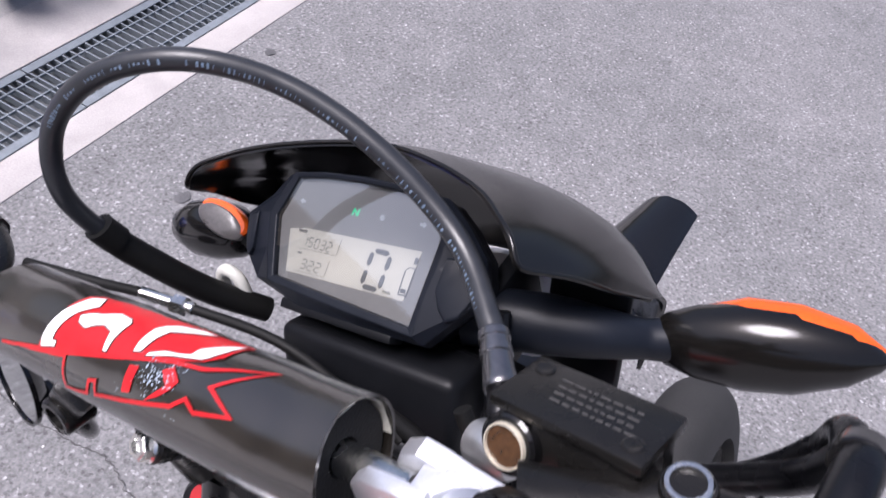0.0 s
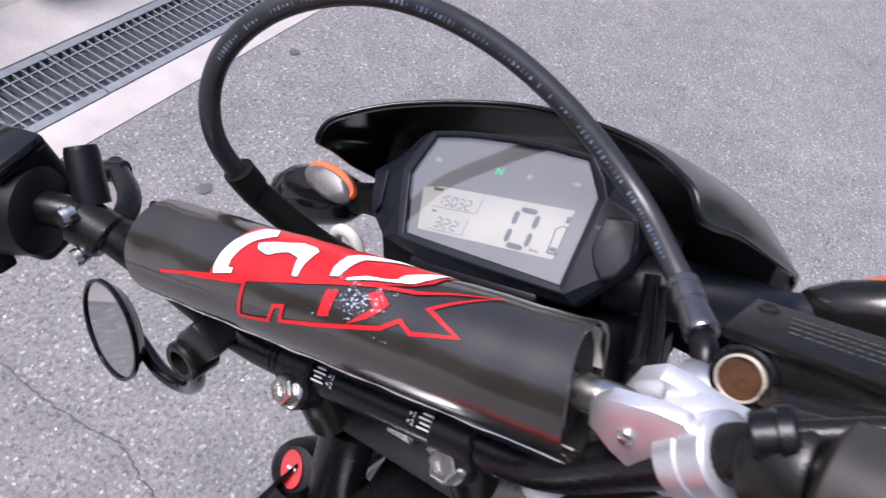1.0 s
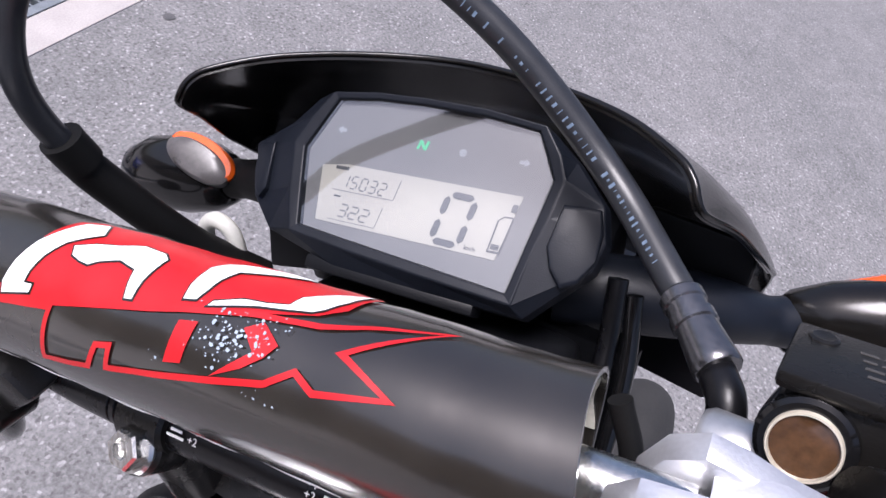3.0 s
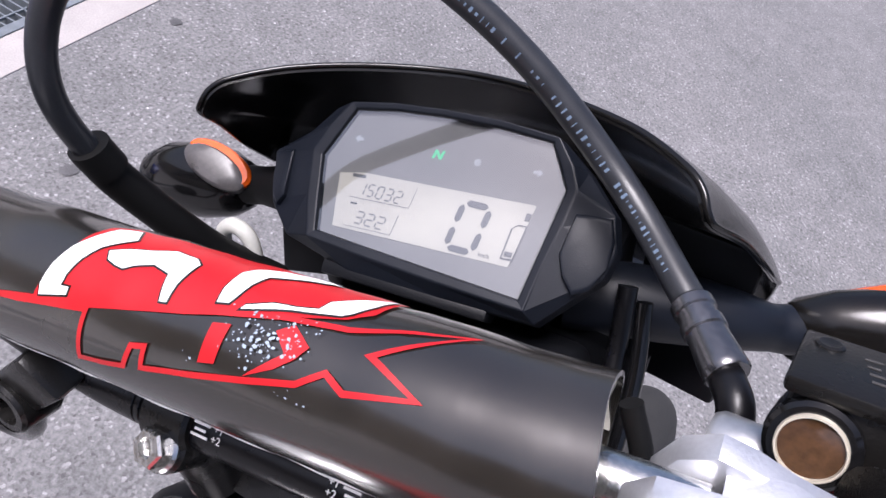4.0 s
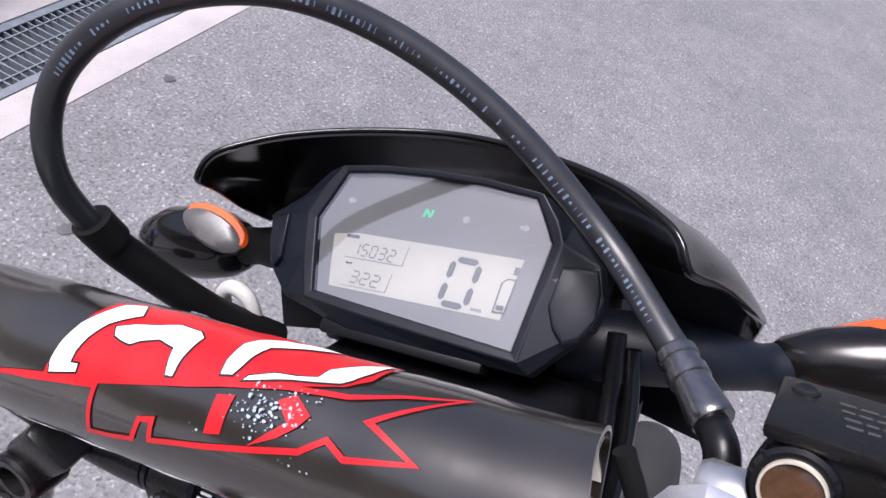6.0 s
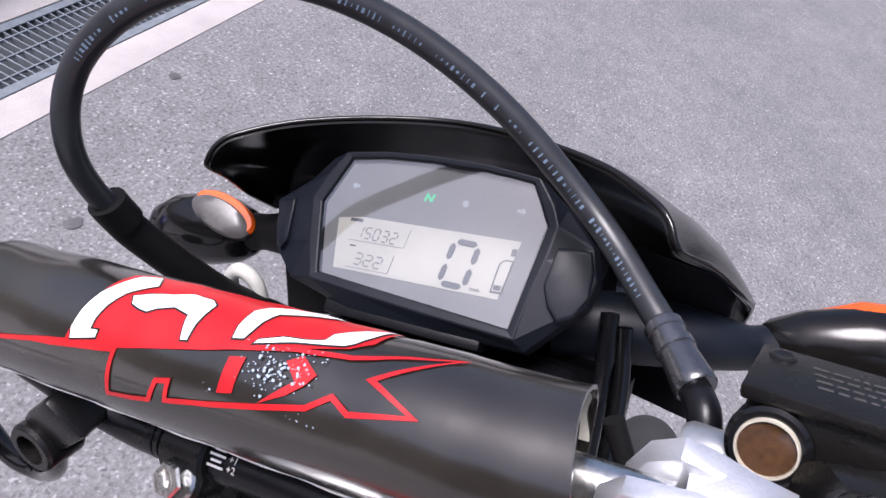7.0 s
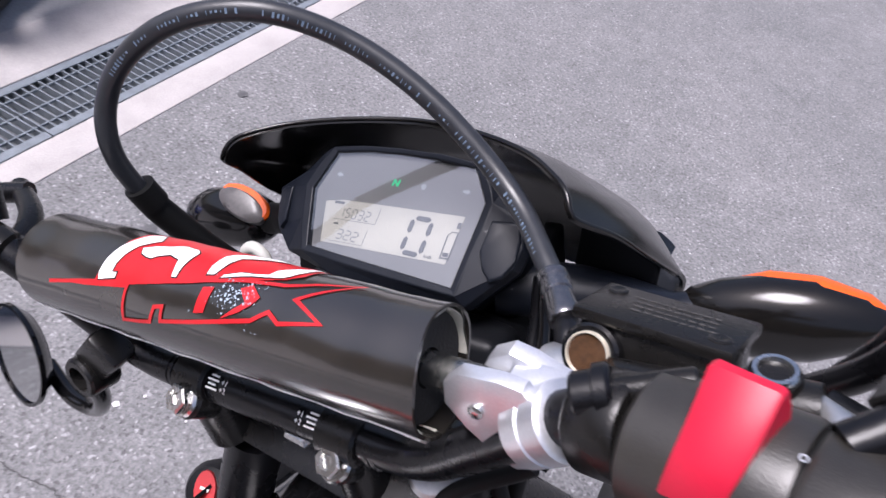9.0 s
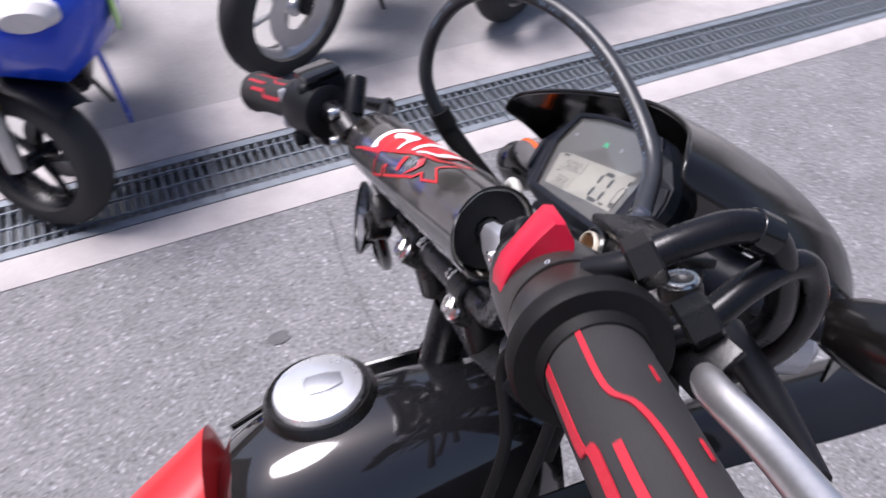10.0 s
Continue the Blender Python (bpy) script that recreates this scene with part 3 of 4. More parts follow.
flat("speed_figure", seg_digit("0", 17, -26, 14.5, 24, 3.4), LCD_INK, "large dark segment figure")
bm_polys = []
for k, ch in enumerate("15032"):
    bm_polys += seg_digit(ch, -41 + k * 5.6, -11, 3.6, 6.5, 0.8)
flat("odometer_figures", bm_polys, LCD_FAINT, "faint odometer figures")
bm_polys = []
for k, ch in enumerate("322"):
    bm_polys += seg_digit(ch, -38 + k * 6.5, -26.5, 4.6, 6.5, 0.9)
flat("trip_figures", bm_polys, LCD_FAINT, "faint trip figures")
line = lambda a, b, w: [(a[0], a[1] - w), (b[0], b[1] - w), (b[0], b[1] + w), (a[0], a[1] + w)]
flat("lcd_frame", [line((-45, -13.4), (-9, -12), 0.18), line((-43, -29), (-15, -28), 0.18), [(-9, -12), (-8.6, -12), (-7, -1), (-7.4, -1)], [(-15, -28), (-14.6, -28), (-13, -17), (-13.4, -17)]], LCD_FAINT)
flat("lcd_tag", [line((-46.5, -1.6), (-38.5, -1.2), 0.9), line((-43, -16.5), (-39, -16.3), 0.5)], LCD_INK)
flat("fuel_gauge", [line((47, -24.6), (52.5, -24.2), 0.5), [(46.4, -25), (47.2, -25), (48.6, -9), (47.8, -9)], [(52.4, -25), (53, -25), (55.5, -6.4), (54.9, -6.4)], line((48.4, -9), (50.6, -7), 0.3), line((50.6, -6.8), (55, -6.6), 0.3), line((48, -22), (52, -21.8), 1.3), [(53, -4), (55.6, -4), (56, 0), (53.4, 0)]], LCD_INK)
part("unit_text", text_bm("km/h", 3.0, at_meter(-0.9) @ Matrix.Translation(V(38, -25.6, 0))), LCD_INK, panel, "", False)
part("neutral_lamp", prism([(-4.6, 16.6), (-3.2, 16.6), (-2.4, 19.4), (-0.6, 16.6), (0.9, 16.6), (1.9, 21.4), (0.5, 21.4), (-0.3, 18.6), (-2.1, 21.4), (-3.6, 21.4)], 0.2, at_meter(-1.4)), GREEN, panel, "lit green neutral letter", False)
flat("warning_icon", [[(20.8 + 2 * math.cos(a), 19.3 + 2 * math.sin(a)) for a in [k * 0.523 for k in range(12)]]], ICON, "grey headlamp icon", -1.4)
for s, x, y in ((1, 53, 20.6), (-1, -49.5, 18.5)):
    ar = [(-2.6, -0.9), (0, -0.9), (0, -2.3), (2.8, 0), (0, 2.3), (0, 0.9), (-2.6, 0.9)]
    flat("turn_arrow", [[(x + s * a, y + b) for a, b in (ar if s > 0 else ar[::-1])]], ICON, "grey arrow icon", -1.4)
cb_ = bmesh.new()
cb_.faces.new([cb_.verts.new(at_meter(1.2) @ V(x, y, 0)) for x, y in LENS[::-1]])
cover = mp("display_cover", cb_, GLASS, "clear display cover", meter, False)
cover.visible_shadow = False
if cover.data.polygons[0].normal.dot(Vector((0, -0.703, 0.711))) < 0:
    cover.data.flip_normals()

# ---- headlight cowl ----
RIM = [(171, 233, -14), (163, 203, 16), (151, 174, 48), (139, 152, 68), (135, 149, 75), (130, 155, 83), (120, 164, 87), (93, 185, 88.5), (50, 204, 88), (0, 216, 86)]
MIDC = [(173, 252, -28), (167, 232, -2), (158, 214, 24), (150, 207, 38), (145, 206, 43), (138, 207, 49), (127, 212, 54), (94, 234, 58), (50, 248, 59), (0, 255, 59)]
FRONT = [(170, 262, -52), (163, 268, -38), (152, 276, -25), (143, 282, -17), (137, 284, -13), (130, 287, -9), (117, 291, -4), (87, 298, 1), (47, 304, 4), (0, 306, 5)]
NOSE = [(150, 262, -120), (146, 285, -112), (138, 300, -106), (130, 308, -102), (124, 312, -100), (117, 316, -98), (104, 321, -96), (78, 326, -92), (42, 330, -90), (0, 331, -90)]


def both(pts):
    full = [(-x, y, z) for x, y, z in pts] + [p for p in pts[-2::-1]]
    return [V(x + CX, y, z) for x, y, z in full]


ctrl = [spline(both(r), 4) for r in (RIM, MIDC, FRONT, NOSE)]
grid_rows = list(zip(*[spline([r[k] for r in ctrl], 4) for k in range(len(ctrl[0]))]))
mp("headlight_cowl", thicken(loft(grid_rows), 3.0), HOOD, "satin black headlight cowl with a hooded rim")
mp("cowl_rim", tube(both(RIM), 1.7, 10, None, 6), HOOD, "rounded cowl edge")
mp("cowl_bracket", box((14, 60, 70), Matrix.Translation(V(78, 205, -25)), 3), PLASTIC, "black bracket")
mp("cowl_bracket", box((14, 60, 70), Matrix.Translation(V(-94, 205, -25)), 3), PLASTIC, "black bracket")
mp("cowl_back", box((150, 14, 90), Matrix.Translation(V(CX, 190, -50)) @ Euler((radians(-15), 0, 0)).to_matrix().to_4x4(), 5), PLASTIC, "black inner panel")
for sx in (-1, 1):
    mp("cowl_liner", box((64, 8, 96), Matrix.Translation(V(CX + sx * 128, 226, -44)) @ Euler((radians(-20), 0, radians(-sx * 14))).to_matrix().to_4x4(), 3), PLASTIC, "black inner cowl panel")
mp("lamp_bracket", box((150, 46, 62), Matrix.Translation(V(10, 132, -48)) @ Euler((radians(-20), 0, 0)).to_matrix().to_4x4(), 8, None, 3), PLASTIC, "black bracket below the instrument panel")
mp("headlight", lathe(V(CX, 300, -150), V(CX, 338, -150), [(0, 60), (0.6, 72), (0.9, 68), (1, 50)], 32, None, 1.15, 0.8), CLEAR_LENS, "clear headlight lens")
mp("meter_stay", tube([V(96, 170, 10), V(98, 150, -20), V(100, 110, -60)], 5, 10), BAR_BLACK, "black meter stay")
mp("meter_stay", tube([V(108, 150, 20), V(112, 130, -15), V(110, 95, -60)], 4, 10), GLOSSY, "black meter stay")

# ---- brake hose ----
HOSE_PTS = [V(*p) for p in ((-116, 147, -40), (-134, 118, 2), (-148, 91, 57), (-148.5, 73.5, 113), (-134.5, 83, 157), (-92, 100, 185.5), (-44, 124, 188), (-4, 150, 164), (42, 159, 126.5), (91, 150.5, 80), (130.5, 114, 57))]
hose = mp("brake_hose", tube(HOSE_PTS, 6.5, 18, None, 10), HOSE, "black rubber brake hose in a high loop")
mp("hose_sleeve", tube(HOSE_PTS[:3] + [V(-149, 84, 76)], [10, 10, 9.8, 9.2], 18), RUBBER, "black rubber sleeve", hose)
mp("sleeve_lip", tube([V(-148.6, 87, 68), V(-149, 83, 79), V(-149, 81.5, 84)], 10.4, 18), RUBBER, "", hose)
mp("sleeve_pin", rod(V(-145, 88, 66), V(-141, 84, 73), 2.0, 10), STEEL, "small bright pin", hose)
# faint print along the hose
bm = bmesh.new()
path = spline(HOSE_PTS, 60)
rnd = random.Random(9)
k = 250
while k < len(path) - 14:
    if rnd.random() < 0.84:
        p, d = path[k], (path[k + 2] - path[k - 2]).normalized()
        view = (V(70, -160, 330) - p)
        nrm = (view - d * view.dot(d)).normalized()
        side = d.cross(nrm)
        nrm = (nrm + side * 0.25).normalized()
        side = d.cross(nrm)
        w, ln = rnd.choice((0.9, 1.5, 2.0)), rnd.choice((0.4, 0.8, 1.3))
        m = Matrix(((d.x, side.x, nrm.x, 0), (d.y, side.y, nrm.y, 0), (d.z, side.z, nrm.z, 0), (0, 0, 0, 1)))
        m.translation = p + nrm * 0.00645
        box((ln, w * 1.5, 0.25), m, 0, bm)
    k += 3 if k % 60 < 50 else 8
tagged(part("hose_print", bm, HOSE_PRINT, hose, "unreadable pale print along the hose", False), kind="stuff")
a, b = V(129.5, 115, 57.5), V(149, 87, 53)
mp("hose_crimp", lathe(a, b, [(0, 7.2), (0.04, 8.3), (0.16, 8.3), (0.18, 7.5), (0.3, 7.5), (0.32, 8.4), (0.44, 8.4), (0.46, 7.6), (0.56, 7.8), (0.9, 8.7), (0.97, 8.7), (1, 8)], 20), mat("dark_crimp", (0.2, 0.2, 0.21), 0.24, 0.9, var=0.3), "dark crimped hose end", hose)
mp("hose_pipe", tube([V(148, 88, 52), V(153, 78, 51), V(155, 72, 44), V(156, 70, 32)], 6.5, 14), BAR_BLACK, "black banjo pipe", hose)
mp("banjo", lathe(V(148, 62, 48), V(172, 58, 50), [(0, 9), (0.1, 10.5), (0.9, 10.5), (1, 9)], 20), SILVER, "alloy banjo fitting", hose)

# clutch and throttle cables behind the pad
mp("cable_elbow", tube([V(-147, 140, -30), V(-145, 141, -8), V(-135, 142, 0), V(-125, 142, -8), V(-123, 140, -30)], 5, 14), OFFWHITE, "off-white cable guide")
mp("cable_adjuster", rod(V(-128, 74, 38), V(-90, 84, 26), 4.5, 12), STEEL, "steel cable adjuster")
mp("adjuster_nut", lathe(V(-104, 80, 30.5), V(-96, 82, 28), [(0, 7), (1, 7)], 6), STEEL, "", None, False)
mp("clutch_cable", tube([V(-215, 50, 60), V(-160, 66, 44), V(-128, 74, 38), V(-90, 84, 26), V(-20, 95, 5), V(60, 90, -40)], 3.6, 12), RUBBER, "black clutch cable")
mp("wire_loom", tube([V(-60, 100, -40), V(-20, 102, -36), V(40, 100, -36), V(90, 85, -40), V(105, 60, -70)], 6, 14), RUBBER, "black wiring loom")
mp("wire_loom", tube([V(118, 90, 20), V(128, 80, -10), V(124, 60, -60), V(110, 40, -120)], 5, 12), RUBBER, "black wiring loom")
mp("throttle_cable", tube([V(140, 60, 10), V(122, 50, -20), V(128, 40, -70), V(120, 10, -140)], 4.5, 12), RUBBER, "black cable")
mp("throttle_cable", tube([V(150, 40, 0), V(104, 20, -30), V(112, 10, -90), V(95, -10, -160)], 4.5, 12), RUBBER, "black cable")

# ---- brake master cylinder ----
ex, ey = Vector((60, -8, 2)).normalized(), Vector((9, 26, -8)).normalized()
ey = (ey - ex * ey.dot(ex)).normalized()
ez = ex.cross(ey)
o = V(199, 75, 82)
RES = Matrix(((ex.x, ey.x, ez.x, o.x), (ex.y, ey.y, ez.y, o.y), (ex.z, ey.z, ez.z, o.z), (0, 0, 0, 1)))
res = mp("brake_reservoir", box((64, 32, 34), RES @ Matrix.Translation(V(0, 0, -22)), 4), CAST, "black cast brake fluid reservoir")
mp("reservoir_lid", box((68, 37, 6), RES @ Matrix.Translation(V(0, 0, -3)), 1.8), CAST, "black lid with faint lettering", res)
for sx in (-1, 1):
    mp("lid_screw", lathe(RES @ V(sx * 26, -sx * 10, -0.2), RES @ V(sx * 26, -sx * 10, 0.9), [(0, 4.6), (0.6, 4.4), (1, 3.4), (0.5, 1.4)], 16), CAST, "", res)
bm = bmesh.new()
rnd = random.Random(2)
for r in range(4):
    x = -16
    while x < 20:
        w = rnd.uniform(1.5, 5)
        box((w, 1.3, 0.2), RES @ Matrix.Translation(V(x + w / 2 + r, 8 - r * 4.6, 0.1)), 0, bm)
        x += w + 1.2
part("lid_print", bm, mat("grey_stamp", (0.05, 0.048, 0.046), 0.6), res, "unreadable raised print", False)
sd = Vector((-0.12, -0.86, 0.5)).normalized()
sc = V(174, 51, 71)
mp("sight_housing", lathe(sc - sd * 0.026, sc - sd * 0.0005, [(0, 12.8), (0.8, 13.6), (0.95, 13.2), (1, 11.8)], 32), GLOSSY, "black sight glass boss", res)
mp("sight_ring", lathe(sc - sd * 0.003, sc + sd * 0.0018, [(0, 9.9), (0.9, 9.9), (1, 9.6), (1, 9.0), (0.6, 8.7)], 36, caps=False), BRASS, "pale brass ring", res)


def fluid_material():
    m = mat("brake_fluid", (0.07, 0.034, 0.014), 0.06, var=0.5, scale=90, coat=0.8)
    return m


mp("sight_glass", lathe(sc - sd * 0.0025, sc + sd * 0.0004, [(0, 9.1), (1, 9.1)], 30), fluid_material(), "amber fluid behind the sight glass", res)
mp("perch", tube([V(190, 30, 70), V(210, 40, 66), V(238, 56, 62), V(262, 58, 66)], [17, 15, 14, 11], 18), CAST, "black lever perch", res)
mp("perch_clamp", lathe(V(192, 9, 82), V(212, 4, 88), [(0, 18), (0.1, 19.5), (0.9, 19.5), (1, 18)], 26), CAST, "black clamp half", res)
mp("mirror_boss", lathe(V(244, 59, 62), V(244, 59, 79), [(0, 11), (0.8, 10.4), (1, 9.6)], 24), CAST, "", res)
mp("boss_ring", lathe(V(244, 59, 78), V(244, 59, 81), [(0, 8.8), (0.7, 8.8), (1, 8.1), (1, 6.4), (0.2, 5.8), (0.1, 0.2)], 28, caps=False), STEEL, "bright threaded ring", res)
cb = mp("clamp_bolt", rod(V(190, 3, 98), V(226, 16, 106), 5.2, 14), CAST, "dark clamp bolt", res)
part("bolt_head", lathe(V(188, 2, 97.5), V(201, 7, 100.5), [(0, 7.5), (0.08, 8.6), (0.55, 8.6), (0.6, 10.4), (0.9, 10.4), (1, 9)], 18), BAR_BLACK, cb, "dark hex head")
LEV = [V(256, 60, 64), V(282, 40, 70), V(304, 26, 73), V(345, 22, 69), V(440, 2, 66)]
mp("brake_lever", tube(LEV, [8, 7.2, 7, 7, 8], 16, None, 8, True, 0.55), SILVER, "polished alloy brake lever")
mp("lever_blade_cover", tube([V(262, 70, 56), V(300, 58, 54), V(345, 40, 52)], [9, 7, 4], 12), PLASTIC, "black lever cover")

# ---- right switch, throttle and grip ----
def bar_at(x):
    for p, q in zip(BAR, BAR[1:]):
        if p.x <= x * 0.001 <= q.x:
            t = (x * 0.001 - p.x) / (q.x - p.x)
            return p.lerp(q, t)


a, b = bar_at(212), bar_at(262)
sw = mp("switch_housing", lathe(a, b, [(0, 20), (0.06, 24), (0.5, 25.5), (0.94, 26), (1, 25)], 36), SWITCH_BLACK, "black right-hand switch housing")
a, b = bar_at(261), bar_at(284)
thr = mp("throttle_housing", lathe(a, b, [(0, 24), (0.1, 25.5), (0.85, 25.5), (1, 22)], 36), SWITCH_BLACK, "black throttle housing")
mp("housing_joint", lathe(bar_at(260), bar_at(262.5), [(0, 23.5), (1, 23.5)], 36), RUBBER, "", thr)
# rocker of the stop switch
rows = []
axis = (bar_at(250) - bar_at(225)).normalized()
for k, (deg, r0, h0, h1) in enumerate(((26, 0, 20, 20), (27, 0, 26.5, 26), (40, 0, 28, 27), (55, 0, 29, 28), (75, 0, 30.5, 30), (90, 0, 34, 33.5), (101, 0, 38, 37.5), (108, 0, 37, 36.5), (116, 0, 30, 29.5), (119, 0, 20, 20))):
    row = []
    f = (deg - 26) / 86
    xa, xb = 224 + 8 * f, 241 + 12 * f
    for x, h in ((xa - 0.5, 21), (xa, h0 - 1.0), (xa + 1.5, h0), ((xa + xb) / 2, h0 - 0.6), (xb - 1.5, h1), (xb, h1 - 1.0), (xb + 0.5, 21)):
        c = bar_at(x)
        a = radians(deg - 10)
        u = Vector((0, -math.cos(a), math.sin(a)))
        row.append(c + u * h * 0.001)
    rows.append(row)
bm = loft(rows)
mp("stop_switch", thicken(bm, 1.5), SWITCH_RED, "bright red stop switch rocker", sw)
mp("switch_icon", text_bm("o", 5, Matrix.Translation(bar_at(259) + Vector((0, -0.006, 0.0258))) @ Euler((0.25, 0, 0)).to_matrix().to_4x4()), ICON, "", sw, False)
fl = mp("grip_flange", lathe(bar_at(283), bar_at(299), [(0, 22), (0.05, 30), (0.15, 31.5), (0.55, 31.5), (0.68, 30), (0.72, 22.5), (1, 20.5)], 40), RUBBER, "black rubber grip flange")
ga, gb = bar_at(296), bar_at(414)
grip = mp("grip", lathe(ga, gb, [(0, 19.4), (0.05, 19.6), (0.5, 18.6), (0.93, 19), (0.97, 21), (1, 19)], 36), GRIP, "dark grey rubber grip with red inlays")


def grip_inlays(ga, gb, parent, r, flip=1):
    ax = (gb - ga)
    ln = ax.length * 1000
    d = ax.normalized()
    u = Vector((0, 0, 1))
    u = (u - d * u.dot(d)).normalized()
    w = d.cross(u) * flip
    for pts, wid in (([(4, 18), (44, 18), (50, 32), (62, 34), (84, 34)], 4.0), ([(0, 70), (34, 70), (46, 88), (66, 96), (108, 96)], 2.2), ([(56, 58), (70, 58), (90, 60), (112, 60)], 3), ([(26, 122), (34, 122)], 1.0), ([(60, 128), (68, 128)], 1.0)):
        rows = []
        for s, ang in spline([(x, y, 0) for x, y in pts], 5) and [(q.x, q.y) for q in spline([(x, y, 0) for x, y in pts], 5)]:
            row = []
            for off in (-0.5, 0, 0.5):
                a = radians(ang + off * wid * 180 / (math.pi * r))
                row.append(ga + d * s * 0.001 + (u * math.sin(a) - w * math.cos(a) * -1 * -1) * (r + 0.55) * 0.001)
            rows.append(row)
        part("grip_inlay", thicken(loft(rows), 0.8), GRIP_RED, parent, "red rubber inlay")


grip_inlays(ga, gb, grip, 19.3, -1)
# throttle cable pipes
p1 = mp("cable_pipe", tube([V(268, 0, 112), V(280, 10, 117), V(286, 25, 123), V(290, 48, 125), V(291, 62, 119), V(288, 74, 100), V(270, 88, 60), V(220, 100, 10)], 6.6, 16), BAR_BLACK, "satin black throttle cable pipe")
part("pipe_nut", lathe(V(281, 10, 116.5), V(285, 20, 120.5), [(0, 10), (0.1, 11), (0.9, 11), (1, 10)], 6), CAST, p1, "", False)
part("pipe_end", rod(V(290, 56, 123), V(291, 66, 116), 8, 16), GLOSSY, p1)
p2 = mp("cable_pipe", tube([V(282, 18, 82), V(290, 35, 89), V(291, 55, 98), V(288, 78, 99), V(285, 92, 90), V(278, 100, 66), V(255, 104, 30), V(205, 108, -20)], 6.4, 16), BAR_BLACK, "satin black throttle cable pipe")
part("pipe_nut", lathe(V(287, 28, 86), V(291, 40, 91), [(0, 10), (0.1, 11), (0.9, 11), (1, 10)], 6), CAST, p2, "", False)
part("pipe_bracket", box((30, 26, 4), Matrix.Translation(V(292, 30, 78)) @ Euler((radians(40), 0.2, 0)).to_matrix().to_4x4(), 1), BAR_BLACK, p2)

# ---- left controls ----
a, b = bar_at(-226), bar_at(-274)
lsw = mp("switch_housing", lathe(a, b, [(0, 24), (0.05, 28), (0.5, 31), (0.95, 29), (1, 26)], 32), PLASTIC, "black left-hand switch housing")
c = bar_at(-254)
mp("switch_body", box((42, 52, 70), Matrix.Translation(c + V(2, 14, -2)) @ Euler((0.2, 0, 0.1)).to_matrix().to_4x4(), 8, None, 3), PLASTIC, "black switch body", lsw)
mp("switch_top", box((46, 40, 10), Matrix.Translation(c + V(6, 10, 34)) @ Euler((0.15, 0.1, 0.1)).to_matrix().to_4x4(), 4), GLOSSY, "", lsw)
mp("switch_key", box((16, 10, 18), Matrix.Translation(c + V(-14, -26, 12)), 3), mat("grey_switch", (0.22, 0.23, 0.25), 0.4), "grey switch key", lsw)
mp("switch_key", box((14, 12, 16), Matrix.Translation(c + V(-14, -27, -10)), 3), mat("grey_button", (0.3, 0.31, 0.34), 0.4), "pale grey horn button", lsw)
mp("switch_key", box((18, 16, 14), Matrix.Translation(c + V(-2, -20, -30)), 3), PLASTIC, "", lsw)
per = mp("clutch_perch", lathe(bar_at(-208), bar_at(-190), [(0, 13), (0.1, 15.5), (0.9, 15.5), (1, 13)], 24), CAST, "black clutch perch")
mp("mirror_post", lathe(V(-204, 10, 88), V(-213, 23, 121), [(0, 11), (0.9, 10.4), (1, 9.4), (1, 6), (0.8, 5.6)], 22, caps=False), BAR_BLACK, "black mirror post", per)
mp("perch_arm", tube([V(-196, 6, 64), V(-220, 40, 70), V(-260, 60, 78)], [8, 8, 7], 14), CAST, "", per)
for p in (V(-196, -12, 94), V(-198, -16, 66)):
    mp("perch_bolt", lathe(p + V(0, 6, 0), p + V(0, -3, 1), [(0, 5), (0.5, 5), (0.55, 6), (1, 5.4)], 12), STEEL, "small steel bolt", per)
mp("clutch_lever", tube([V(-246, 58, 76), V(-300, 34, 80), V(-390, 4, 82)], [8, 7, 6.5], 12), BAR_BLACK, "black clutch lever")
ga, gb = bar_at(-274), bar_at(-391)
lg = mp("grip", lathe(ga, gb, [(0, 26), (0.04, 27), (0.09, 21), (0.5, 20), (0.93, 21), (0.97, 24), (1, 21)], 32), GRIP, "dark grey rubber grip with red inlays")
grip_inlays(ga + (gb - ga) * 0.1, gb, lg, 20.6, 1)

# mirror on a low arm
mc, mn = V(-287, 10, -52), Vector((-0.1, -0.9, 0.3)).normalized()
mir = mp("mirror", lathe(mc + mn * -0.016, mc + mn * 0.002, [(0, 14), (0.3, 34), (0.8, 43), (1, 43), (1, 40.5), (0.92, 40)], 40, caps=False), GLOSSY, "round black mirror hanging under the bar")
mp("mirror_glass", lathe(mc - mn * 0.001, mc + mn * 0.0002, [(0, 40.3), (1, 40.3)], 40), MIRROR, "mirror glass", mir)
mp("mirror_arm", tube([mc - mn * 0.012 + V(10, 0, -12), V(-245, 14, -84), V(-215, 14, -86), V(-180, 8, -58), V(-158, 2, -22)], 6.5, 14), GLOSSY, "black curved mirror arm", mir)
bm = lathe(V(-150, -10, -10), V(-150, 12, -14), [(0, 13), (0.08, 14.5), (0.9, 14.5), (1, 13), (1, 0.2)], 24, caps=False)
lathe(V(-150, -10, -10), V(-150, 3, -12), [(0, 13), (0, 9), (0.9, 8.5), (1, 0.2)], 24, bm, caps=False)
box((40, 20, 26), Matrix.Translation(V(-133, 6, 6)) @ Euler((0, radians(-38), 0)).to_matrix().to_4x4(), 4, bm)
mp("mirror_bracket", bm, CAST, "black clamp bracket on the bar", mir)

